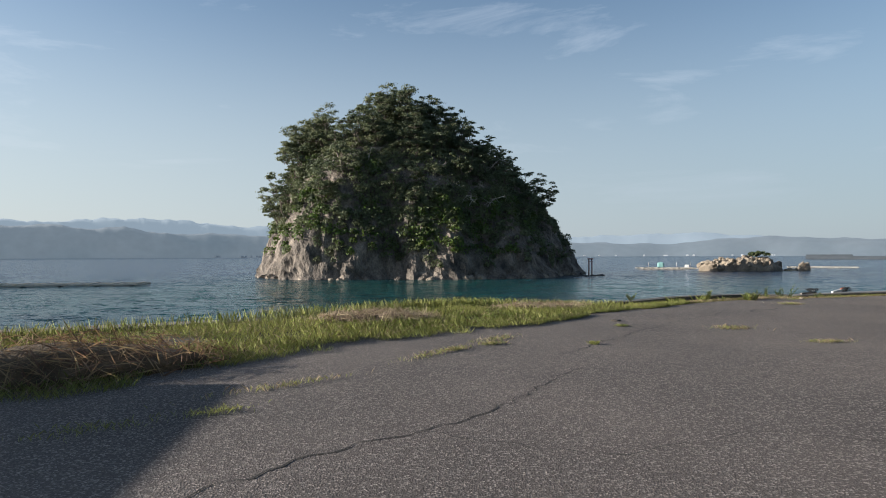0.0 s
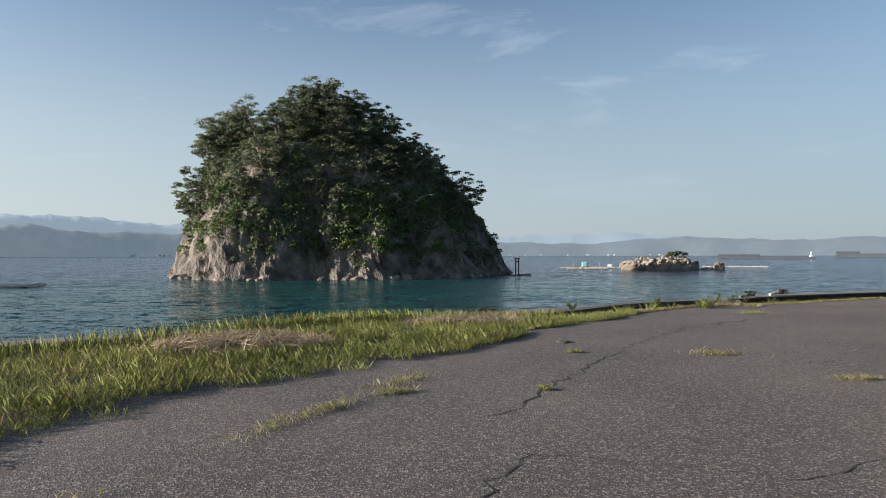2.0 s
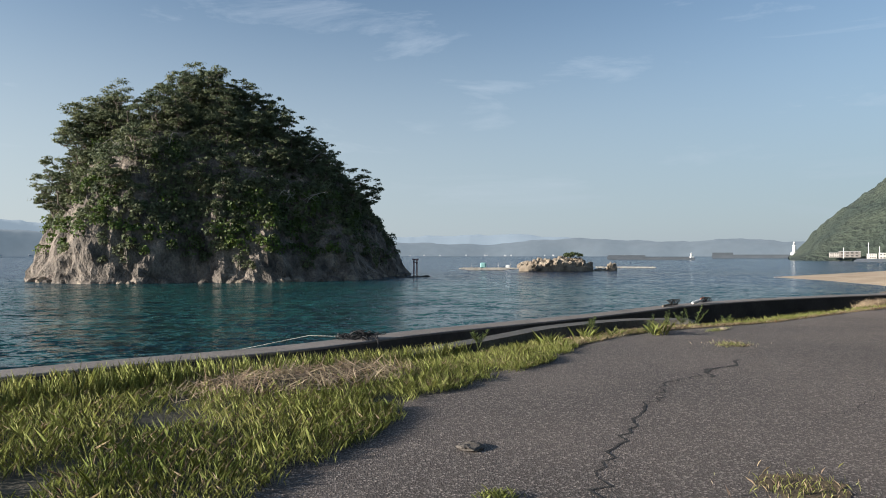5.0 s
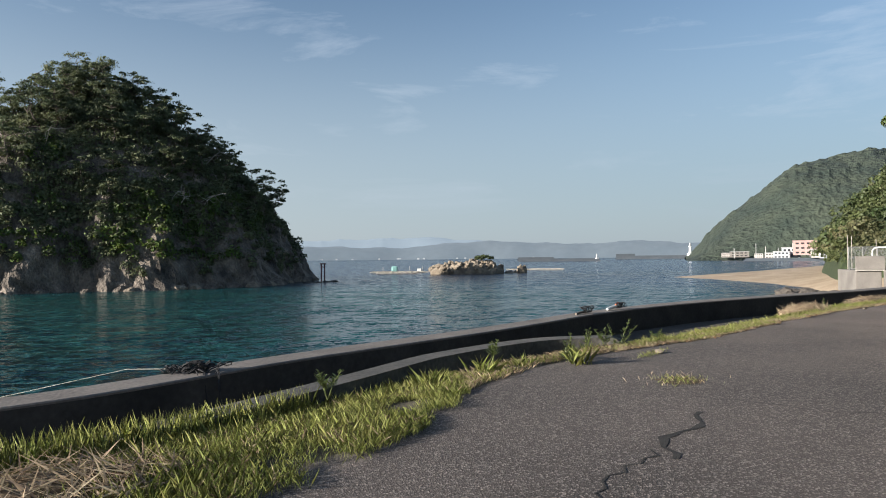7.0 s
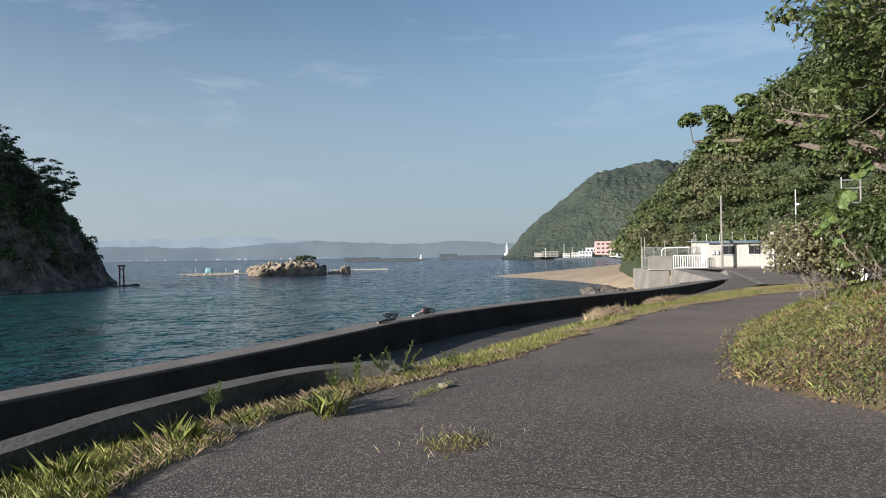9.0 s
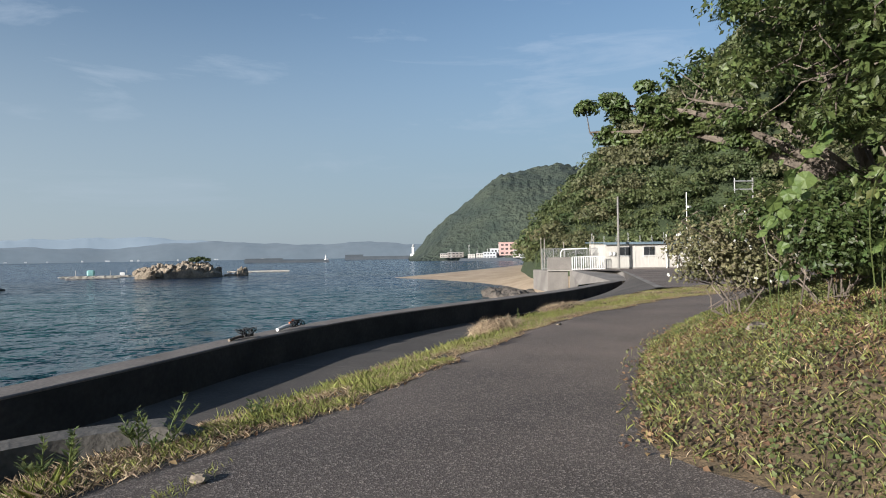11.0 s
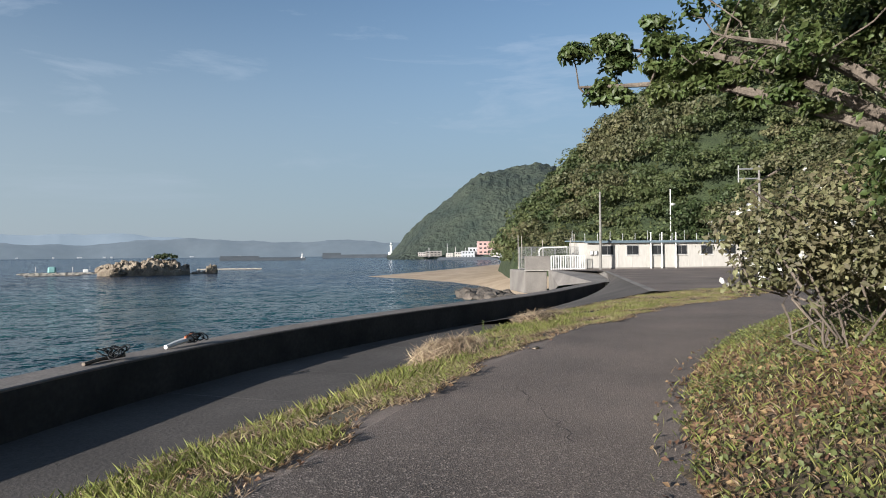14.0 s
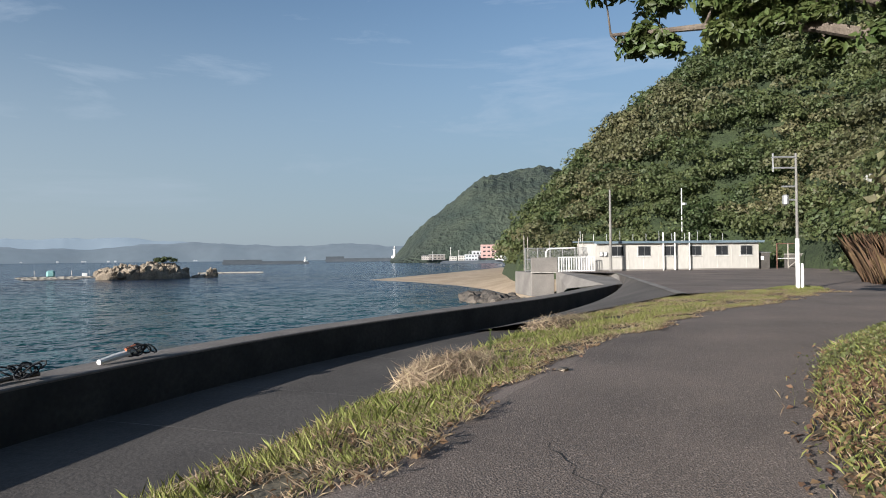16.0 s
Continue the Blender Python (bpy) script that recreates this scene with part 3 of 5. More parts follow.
def island_point(u, a):
    for (u0, h0), (u1, h1) in zip(ISLAND_PROFILE, ISLAND_PROFILE[1:]):
        if u <= u1:
            h = h0 + (h1 - h0) * (u - u0) / (u1 - u0)
            break
    r = island_radius(a) * u
    west = max(0.0, -math.cos(a)) * (1 if math.sin(a) < 0.4 else 0.5)
    # the west face is a steep cliff, the east shoulder slopes
    h += 3.5 * west * math.sin(min(1, max(0, (u - 0.45) / 0.5)) * math.pi) - 1.2 * max(0, math.cos(a)) * math.sin(u * math.pi)
    x, y, z = IC.x + math.cos(a) * r - 4.5 * (1 - min(1, u)) ** 0.8, IC.y + math.sin(a) * r, SEA + h
    k = min(1, max(0, (u - 0.5) / 0.3))
    n1 = noise.noise((x * 0.16, y * 0.16, z * 0.05))
    n2 = noise.noise((x * 0.55, y * 0.55, z * 0.16 + 5))
    rr = 1 + k * (0.055 * n1 + 0.034 * n2)
    return IC.x + (x - IC.x) * rr, IC.y + (y - IC.y) * rr, z + k * 0.9 * n1 * (1 if u < 0.95 else 0.3)


def island():
    verts, faces = [], []
    na, nu = 320, 90
    for j in range(nu):
        u = 1.03 * (j / (nu - 1)) ** 0.8
        for i in range(na):
            a = 2 * math.pi * i / na
            x, y, z = island_point(u, a)
            k = min(1, max(0, (u - 0.62) / 0.25))
            n3 = 1.3 * abs(noise.noise((x * 0.5, y * 0.5, z * 0.5 + 8))) + 0.9 * abs(noise.noise((x * 1.1 + 3, y * 1.1, z * 0.8))) + 0.5 * noise.noise((x * 2.8, y * 2.8, z * 2.2)) - 0.5
            rr = 1 + k * 0.016 * n3
            verts.append((IC.x + (x - IC.x) * rr, IC.y + (y - IC.y) * rr, z))
    for j in range(nu - 1):
        for i in range(na):
            faces.append((j * na + i, j * na + (i + 1) % na, (j + 1) * na + (i + 1) % na, (j + 1) * na + i))
    faces.append(tuple(range(na))[::-1])
    return mesh_object("island", verts, faces, ROCK, smooth=False)


tagged(island(), "steep domed rocky island with bare grey-brown cliffs", "island", kind="structure")
rng = np.random.default_rng(11)


def front(a):
    return math.sin(a) < 0.55


def island_scrub():
    vs = []
    for k in range(4300):
        a = rng.uniform(0, 2 * math.pi)
        u = rng.random() ** 0.5 * 0.9 if k < 2900 else rng.uniform(0.78, 0.985)
        x, y, z = island_point(u, a)
        west = math.cos(a) < -0.45
        bare = noise.noise((x * 0.075, y * 0.075, z * 0.10 + 2)) + 0.5 * noise.noise((x * 0.22, y * 0.22, z * 0.22 + 5))
        limit = 0.885 - 0.16 * bare if west else 0.972 - 0.09 * bare
        if u > limit or not front(a) or (u > 0.7 and noise.noise((x * 0.13, y * 0.13, z * 0.13 + 31)) < -0.36):
            continue
        r = rng.uniform(0.6, 1.9) * (0.75 if u > 0.8 else 1.0)
        p, d = blob_points((x, y, z + r * 0.35), r, 80, rng, 0.8, 0.65)
        vs.append(cloud_mesh(p, 0.32 * rng.uniform(0.6, 1.3, len(p)), rng, 0.3, 1.5, d, 0.2, 0.5))
    return np.concatenate(vs)


tagged(leaves_object("island_scrub", island_scrub(), LEAF_PINE), "dark evergreen scrub covering the island slopes", "scrub", kind="stuff")


def island_shrubs():
    vs = []
    for _ in range(420):
        a = rng.uniform(math.pi * 0.95, math.pi * 1.95)
        u = rng.uniform(0.62 if a < math.pi * 1.5 else 0.8, 0.955)
        x, y, z = island_point(u, a)
        if noise.noise((x * 0.12, y * 0.12, z * 0.12 + 9)) < -0.02:
            continue
        r = rng.uniform(0.8, 1.7)
        p, d = blob_points((x, y, z + r * 0.3), r, 70, rng, 0.9)
        vs.append(cloud_mesh(p, 0.42 * rng.uniform(0.6, 1.3, len(p)), rng, 0.3, 1.4, d))
    return np.concatenate(vs)


tagged(leaves_object("island_shrubs", island_shrubs(), LEAF_SHRUB), "lighter green shrubs above the cliff", "shrubs", kind="stuff")


def branchy(bm, base, tip, r0, rng, bend=0.15, n=5):
    base, tip = Vector(base), Vector(tip)
    ln = (tip - base).length
    pts = [base.lerp(tip, k / n) + Vector(rng.normal(size=3)) * ln * bend * (0 if k in (0, n) else 0.4) for k in range(n + 1)]
    tube(bm, pts, [max(0.012, r0 * (1 - 0.8 * k / n)) for k in range(n + 1)], 6)
    return pts


def pine(at, height, lean, rng, label, spread=1.0):
    """A wind-shaped tree: bare crooked limbs carrying flat layered pads of foliage."""
    t = thing("island_tree", at, label, "tree", "trees on the island")
    bm = bmesh.new()
    top = Vector((lean[0] * height, lean[1] * height, height * 0.94))
    tr = branchy(bm, (0, 0, -0.6), top, 0.2, rng, 0.14, 6)
    vs = []
    n = int(rng.integers(9, 13))
    for k in range(n):
        f = 1.0 if k == 0 else rng.uniform(0.38, 0.98)
        b = tr[min(6, int(f * 6))]
        an = k * 2.4 + rng.uniform(-0.5, 0.5)
        ln = height * rng.uniform(0.16, 0.42) * (1.3 - 0.75 * f) * spread
        tip = b + Vector((math.cos(an) * ln, math.sin(an) * ln, height * rng.uniform(0.02, 0.12)))
        branchy(bm, b, tip, 0.07, rng, 0.22, 3)
        for q in range(2):
            c = tip + Vector((rng.normal() * 0.5, rng.normal() * 0.5, 0.15 + 0.35 * q))
            p, d = blob_points(c, height * rng.uniform(0.09, 0.17) * spread, 62, rng, 0.36, 0.2)
            vs.append(cloud_mesh(p, 0.25 * rng.uniform(0.6, 1.3, len(p)), rng, 0.5, 1.5, d, 0.2, 0.55))
    part("trunk", bm, BARK, t)
    leaves_object("crown", np.concatenate(vs), LEAF_PINE, t)
    return t


rng = np.random.default_rng(21)
for k in range(190):
    a = rng.uniform(-0.6, math.pi + 0.6) + math.pi
    u = rng.random() ** 0.5 * 0.86
    tall, lean_k = rng.uniform(4.5, 8.5) * (1.2 - 0.35 * u), 0.4
    if k > 178:  # the tallest, flat-topped ones on the crest
        u, tall = rng.uniform(0, 0.32), rng.uniform(7.0, 9.0)
    elif k > 138:  # over the western cliff
        a, u = math.pi + rng.uniform(-0.55, 0.75), rng.uniform(0.5, 0.9)
        tall, lean_k = rng.uniform(7.0, 10.5) * (1.3 - 0.55 * u), 0.8
    elif u > 0.72 and -0.25 < math.cos(a) < 0.75 and k % 3:
        continue
    elif math.cos(a) > 0.3:  # lower on the eastern shoulder
        tall *= 0.78
    x, y, z = island_point(u, a)
    out = Vector((math.cos(a), math.sin(a)))
    pine((x, y, z - 0.3), tall, (out.x * u * lean_k, out.y * u * 0.3), rng, "dark wind-shaped evergreen tree on the rocky island", rng.uniform(0.9, 1.2))

# ---- far shores ----


def ridge(name, line, dist, mat, label, depth=250.0, jag=0.12, seed=0.0, base=SEA, per=2):
    """Hills as a ridge along bearings; line: (bearing, height)."""
    verts, faces = [], []
    n = int((line[-1][0] - line[0][0]) * per)
    rows = 7
    for j in range(rows):
        f = j / (rows - 1)
        for i in range(n + 1):
            b = line[0][0] + (line[-1][0] - line[0][0]) * i / n
            for (b0, h0), (b1, h1) in zip(line, line[1:]):
                if b <= b1 + 1e-6:
                    h = h0 + (h1 - h0) * (b - b0) / (b1 - b0)
                    break
            prof = math.sin(f * math.pi) ** 0.8 if 0 < f < 1 else 0
            h = h * prof * (1 + jag * noise.noise((b * 0.5 + seed, f * 5, seed)) + jag * 0.5 * noise.noise((b * 1.9 + seed, f * 9, seed + 3)))
            d = dist + (f - 0.5) * depth * (1 + 0.15 * noise.noise((b * 0.3, seed, 1.0)))
            verts.append((math.sin(radians(b)) * d, math.cos(radians(b)) * d, base + h))
    for j in range(rows - 1):
        for i in range(n):
            faces.append((j * (n + 1) + i, j * (n + 1) + i + 1, (j + 1) * (n + 1) + i + 1, (j + 1) * (n + 1) + i))
    ob = mesh_object(name, verts, faces, mat, smooth=True)
    return tagged(ob, label, "hills", kind="structure")


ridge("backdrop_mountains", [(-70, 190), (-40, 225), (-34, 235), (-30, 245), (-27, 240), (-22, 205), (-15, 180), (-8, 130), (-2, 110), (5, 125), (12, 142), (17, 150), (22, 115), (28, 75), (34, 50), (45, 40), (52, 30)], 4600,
      HAZE_FAR, "blue mountains far across the bay, haze painted into their colour", 500, 0.1, 3.1, per=4)
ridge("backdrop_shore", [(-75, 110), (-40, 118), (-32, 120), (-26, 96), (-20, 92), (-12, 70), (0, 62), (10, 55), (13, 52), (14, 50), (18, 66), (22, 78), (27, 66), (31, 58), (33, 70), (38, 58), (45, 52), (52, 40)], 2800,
      HAZE_NEAR, "wooded shore across the bay, haze painted into its colour", 300, 0.1, 7.7, per=5)

# headland behind the harbour
FARHILL = [(38.0, 3), (38.7, 12), (40.1, 38), (42.6, 72), (45.0, 106), (46.0, 115), (47.6, 118), (51, 117), (54, 104), (60, 100), (70, 90)]


def headland():
    verts, faces = [], []
    n, rows = 240, 40
    for j in range(rows):
        f = j / (rows - 1)
        for i in range(n + 1):
            b = 38.0 + 32 * i / n
            for (b0, h0), (b1, h1) in zip(FARHILL, FARHILL[1:]):
                if b <= b1 + 1e-6:
                    h = h0 + (h1 - h0) * (b - b0) / (b1 - b0)
                    break
            d = 900 + (f - 0.5) * 420
            x, y = math.sin(radians(b)) * d, math.cos(radians(b)) * d
            k = math.sin(f * math.pi) ** 0.75 if 0 < f < 1 else 0
            hh = h * k * (1 + 0.10 * noise.noise((x * 0.012, y * 0.012, 0))) + k * min(1, h / 25) * (3.5 * noise.noise((x * 0.06, y * 0.06, 2)) + 3.0 * noise.noise((x * 0.16, y * 0.16, 2)))
            verts.append((x, y, SEA + hh))
    for j in range(rows - 1):
        for i in range(n):
            faces.append((j * (n + 1) + i, j * (n + 1) + i + 1, (j + 1) * (n + 1) + i + 1, (j + 1) * (n + 1) + i))
    return mesh_object("headland", verts, faces, FAR_FOREST, smooth=False)


tagged(headland(), "round-shouldered wooded headland behind the harbour", "hill", kind="structure")

# ---- kerb, cracks and the verge's grass ----
kerb_line = [p for p in smooth_line([(-26, -5.8, 0), (-14, 3, 0), (-9, 6.8, 0), (-6.5, 9.6, 0), (-4.4, 12.2, 0), (-2.2, 14.4, 0), (-0.5, 15.6, 0), (1.3, 16.8, 0), (3.7, 18.7, 0), (5.4, 20.0, 0), (7.3, 20.95, 0), (8.5, 20.95, 0), (9.3, 20.6, 0)], 80)]


def kerb():
    ls = [[], [], [], []]
    for i, p in enumerate(kerb_line):
        d = kerb_line[min(i + 1, 79)] - kerb_line[max(i - 1, 0)]
        n = Vector((-d.y, d.x, 0)).normalized()
        z = -0.05 + 0.07 * min(1, max(0, (i - 48) / 10)) - 0.2 * max(0, (i - 75) / 4)
        ls[0].append(p - n * 0.16 + Vector((0, 0, -0.5)))
        ls[1].append(p - n * 0.15 + Vector((0, 0, z)))
        ls[2].append(p + n * 0.17 + Vector((0, 0, z + 0.01)))
        ls[3].append(p + n * 0.19 + Vector((0, 0, APRON)))
    return loft("kerb", ls, KERB_CONC, smooth=False)


tagged(kerb(), "weathered concrete kerb between grass and apron", "kerb", kind="structure")
# boat ramp falling from the lot to the foot of the wall
ramp_top = [Vector((33.45, 30.15, 0.004)).lerp(Vector((55.95, 46.85, 0.004)), k / 19) for k in range(20)]
ramp_foot = smooth_line([(29.5, 36.2, APRON - 0.01), (33, 37.0, APRON), (38.6, 38.6, APRON), (45.3, 41.2, APRON), (50.7, 43.3, APRON), (52.6, 44.4, -0.95)], 20)
ramp = loft("boat_ramp", [[a.lerp(b, f) - Vector((0, 0, 0.05 * math.sin(f * 3.14))) for a, b in zip(ramp_top, ramp_foot)] for f in (0, 0.25, 0.5, 0.75, 1.0)], APRON_CONC)
tagged(ramp, "dark concrete boat ramp sloping down behind the sea wall", "ramp", kind="structure")
# inland edge strip of the boat ramp
mesh_object("ramp_edge", [(33.3, 30.15, 0.02), (33.55, 29.95, 0.04), (56.05, 46.75, 0.04), (55.9, 46.95, 0.02)], [(0, 1, 2, 3)], CONCRETE)
tagged(bpy.data.objects["ramp_edge"], "pale concrete strip edging the boat ramp", "kerb", kind="structure")


def ribbon(name, pts, width, mat, z, rng, label, step=0.12, jitter=0.04):
    line = resample([(x, y, 0) for x, y in pts], step)
    vs, fs = [], []
    for i, p in enumerate(line):
        d = line[min(i + 1, len(line) - 1)] - line[max(i - 1, 0)]
        n = Vector((-d.y, d.x, 0)).normalized()
        c = p + n * rng.normal() * jitter
        w = width * rng.uniform(0.25, 1.0) * 0.5
        vs += [c - n * w + Vector((0, 0, z)), c + n * w + Vector((0, 0, z))]
        if i:
            fs.append((2 * i - 2, 2 * i - 1, 2 * i + 1, 2 * i))
    return tagged(mesh_object(name, vs, fs, mat), label, "crack", kind="structure")


rng = np.random.default_rng(3)
CRACKS = [([(0.3, 7.6), (0.7, 8.3), (1.2, 9.2), (2.2, 10.9), (3.7, 13.1), (4.7, 14.3), (5.35, 14.7)], 0.03), ([(5.3, 14.5), (5.6, 15.0), (6.1, 15.2), (6.5, 15.6)], 0.09),
          ([(-2.6, 1.9), (-2.2, 2.3), (-1.6, 3.3), (-1.1, 3.7), (-0.6, 4.4), (-0.3, 5.1), (0.4, 6.6)], 0.025), ([(0.4, 6.6), (2.0, 6.0), (3.2, 6.7), (4.8, 7.4), (7, 7.2)], 0.014),
          ([(-1.1, 3.7), (0.2, 3.2), (1.5, 3.9), (2.6, 3.5)], 0.014), ([(2.2, 10.9), (3.6, 9.9), (5.2, 10.4), (7.5, 9.8)], 0.016), ([(6.9, 16.2), (7.6, 15.2), (8.8, 14.4)], 0.02),
          ([(14.6, 20.2), (15.4, 21.2), (15.9, 22.0)], 0.012), ([(5.0, 12.4), (6.4, 13.2), (8.0, 13.0)], 0.012)]
for pts, w in CRACKS:
    ribbon("asphalt_crack", pts, w, CRACK, 0.004, rng, "dark crack in the asphalt")


def blades(base, height, width, rng, lean=0.35):
    """Grass blades as bent kites."""
    n = len(base)
    a = rng.uniform(0, 6.283, n)
    side = np.stack([np.cos(a), np.sin(a), np.zeros(n)], 1)
    b = rng.uniform(0, 6.283, n)
    ln = rng.uniform(0.1, 1.0, n) * lean
    tilt = np.stack([np.cos(b) * ln, np.sin(b) * ln, np.ones(n)], 1)
    h = (height * rng.uniform(0.45, 1.25, n))[:, None]
    w = (width * rng.uniform(0.6, 1.3, n))[:, None]
    v = np.empty((n, 4, 3))
    mid = base + tilt * h * np.array([0.35, 0.35, 0.55])
    v[:, 0] = base
    v[:, 1] = mid - side * w * 0.5
    v[:, 2] = base + tilt * h
    v[:, 3] = mid + side * w * 0.5
    return v.reshape(-1, 3)


gi = np.array([tuple(p) for p in g_in])
go = np.array([tuple(p) for p in g_out])


def verge_points(n, rng, x0, x1, f0=-0.02, f1=1.04, clump=0.0):
    """Random points on the verge between two x, denser in clumps, with a ragged inland edge."""
    ok = np.where((gi[:-1, 0] > x0) & (gi[:-1, 0] < x1))[0]
    wgt = np.linalg.norm(gi[ok + 1] - gi[ok], axis=1)
    k = rng.choice(ok, n, p=wgt / wgt.sum())
    s = rng.random(n)[:, None]
    f = rng.uniform(f0, f1, n)[:, None]
    ii, oo = gi[k] * (1 - s) + gi[k + 1] * s, go[k] * (1 - s) + go[k + 1] * s
    p = oo * (1 - f) + ii * f
    p[:, 2] += 0.05 * np.sin(np.clip(f[:, 0], 0, 1) * 3.14)
    keep = np.empty(n, bool)
    for j in range(n):
        v = noise.noise((p[j, 0] * 0.9, p[j, 1] * 0.9, 0.0)) + 0.5 * noise.noise((p[j, 0] * 2.6, p[j, 1] * 2.6, 3.0))
        edge = 1.0 - max(0, f[j, 0] - 0.86) * 5.0
        keep[j] = v + 0.35 > clump - (edge - 1) * 1.0 - 0.35 * rng.random()
    return p[keep]


rng = np.random.default_rng(8)
gv = [blades(verge_points(14000, rng, -16, 2.5, -0.03, 0.14, 0.0), 0.24, 0.004, rng, 0.45),
      blades(verge_points(170000, rng, -13, 4.6, 0.06, 1.04, 0.05), 0.085, 0.0034, rng, 0.9),
      blades(verge_points(26000, rng, -13, 4.5, 0.05, 0.9, 0.35), 0.15, 0.0032, rng, 0.7),
      blades(verge_points(7000, rng, 4.4, 8.8, 0.3, 0.9, 0.5), 0.08, 0.0045, rng, 0.9),
      blades(verge_points(20000, rng, 8.6, 14, 0.1, 1.0, 0.5), 0.08, 0.0045, rng, 0.9),
      blades(verge_points(110000, rng, 11, 40, 0.0, 1.03, 0.52), 0.07, 0.0055, rng, 0.9),
      blades(verge_points(9000, rng, 9, 30, 0.0, 0.75, 0.45), 0.15, 0.0045, rng, 0.8)]
tagged(leaves_object("verge_grass", np.concatenate(gv), GRASS), "sunlit yellow-green grass on the verge", "grass", kind="stuff")
sv = [blades(verge_points(26000, rng, -13, 8, 0.05, 1.0, 0.3), 0.09, 0.0045, rng, 1.5), blades(verge_points(52000, rng, 7, 38, 0.0, 1.06, 0.2), 0.06, 0.0055, rng, 2.4)]
tagged(leaves_object("verge_straw", np.concatenate(sv), STRAW), "dry straw and dead stalks among the grass", "straw", kind="stuff")


dp = verge_points(9000, rng, 8, 39, 0.0, 1.12, 0.1)
tagged(leaves_object("verge_litter", cloud_mesh(dp + np.array([0, 0, 0.02]), rng.uniform(0.02, 0.05, len(dp)), rng, 1.6, 1.7), LEAF_DRY), "brown dead leaves among the verge grass", "leaf litter", kind="stuff")
for k in (70, 78, 86):
    a, n = wall_in[k], wall_n[k]
    q = [(a.x, a.y), (a.x - n.x * 2.4, a.y - n.y * 2.4), (a.x - n.x * 4.8, a.y - n.y * 4.8)]
    j = ribbon("apron_joint", q, 0.025, CONCRETE, 0.0, rng, "pale straight joint in the concrete apron", 0.4, 0.01)
    for v in j.data.vertices:
        v.co.z = APRON + 0.006


def tuft_spots(spots, rng, mat, name, label, per=170, h=0.05, w=0.005):
    vs = []
    for x, y, rx, ry, an in spots:
        q = rng.normal(size=(per, 2)) * 0.5
        c, s = math.cos(an), math.sin(an)
        b = np.stack([x + q[:, 0] * rx * c - q[:, 1] * ry * s, y + q[:, 0] * rx * s + q[:, 1] * ry * c, np.zeros(per)], 1)
        vs.append(blades(b, h, w, rng, 1.2))
    return tagged(leaves_object(name, np.concatenate(vs), mat), label, "grass", kind="stuff")


SPOTS = [(-2.7, 5.3, 0.75, 0.10, 0.85), (-1.4, 7.5, 0.75, 0.12, 1.1), (-0.5, 9.2, 0.55, 0.16, 1.0), (-1.1, 8.0, 0.3, 0.1, 1.0), (3.7, 11.0, 0.38, 0.3, 0.3), (7.3, 17.0, 0.36, 0.28, 0.3),
         (4.4, 9.1, 0.3, 0.12, 0.2), (-0.6, 8.6, 0.25, 0.12, 0.4), (-3.6, 3.6, 0.5, 0.2, 0.7), (-2.9, 4.2, 0.3, 0.12, 0.9), (1.8, 11.2, 0.12, 0.08, 0.2), (0.9, 8.7, 0.08, 0.06, 0), (8.3, 18.9, 0.5, 0.1, 0.6)]
tuft_spots(SPOTS, rng, GRASS, "crack_grass", "low weeds growing in asphalt cracks")
tuft_spots([(x, y, rx * 1.2, ry * 1.3, an) for x, y, rx, ry, an in SPOTS[:8]], rng, STRAW, "crack_straw", "dry weeds in the asphalt cracks", 70, 0.06)
for x, y, rx, ry, an in SPOTS[4:6]:
    bm = bmesh.new()
    n = 18
    ring = [bm.verts.new((x + math.cos(6.283 * k / n) * rx * 0.8 * rng.uniform(0.7, 1.25), y + math.sin(6.283 * k / n) * ry * 0.8 * rng.uniform(0.7, 1.25), 0.006)) for k in range(n)]
    bm.faces.new(ring)
    tagged(part("soil_patch", bm, LITTER_SOIL), "patch of broken asphalt filled with soil", "soil patch", kind="structure")


def straw_heap(name, at, rx, ry, h, rz, n, rng, mat, label, length=0.4, core=LITTER_SOIL):
    t = thing(name, at, label, "straw heap", rz=rz)
    bm = bmesh.new()
    bmesh.ops.create_icosphere(bm, subdivisions=3, radius=1.0)
    for v in bm.verts:
        k = 1 + 0.25 * noise.noise(v.co * 2.2 + Vector(at))
        v.co = Vector((v.co.x * rx * 0.85 * k, v.co.y * ry * 0.85 * k, max(-0.15, v.co.z * h * 0.8 * k)))
    part("core", bm, core, t, smooth=True)
    d = rng.normal(size=(n, 3))
    d /= np.linalg.norm(d, axis=1)[:, None]
    d[:, 2] = np.abs(d[:, 2])
    p = d * np.array([rx, ry, h]) * rng.uniform(0.7, 1.15, n)[:, None]
    v = cloud_mesh(p, rng.uniform(0.010, 0.02, n), rng, 1.2, length / 0.015, d, 0.2)
    tagged(leaves_object("stalk_tangle", v, mat, t), kind="stuff")
    return t


rng = np.random.default_rng(31)
straw_heap("dead_grass_heap", (-2.8, 11.2, 0.0), 1.3, 0.65, 0.27, 20, 2400, rng, STRAW, "heap of brown dead grass on the verge")
straw_heap("dead_grass_heap", (0.5, 14.9, -0.02), 1.5, 0.65, 0.17, 25, 1500, rng, STRAW, "flat heap of dry cut grass on the verge")
straw_heap("dead_grass_heap", (-5.4, 5.7, 0.0), 1.9, 0.85, 0.42, 45, 1500, rng, LEAF_DRY, "dark mound of withered plants in the shade")
straw_heap("hay_heap", (18.3, 25.4, -0.3), 1.05, 0.6, 0.26, 25, 3600, rng, STRAW, "heap of pale dry hay beside the apron", 0.5, LITTER_SOIL)
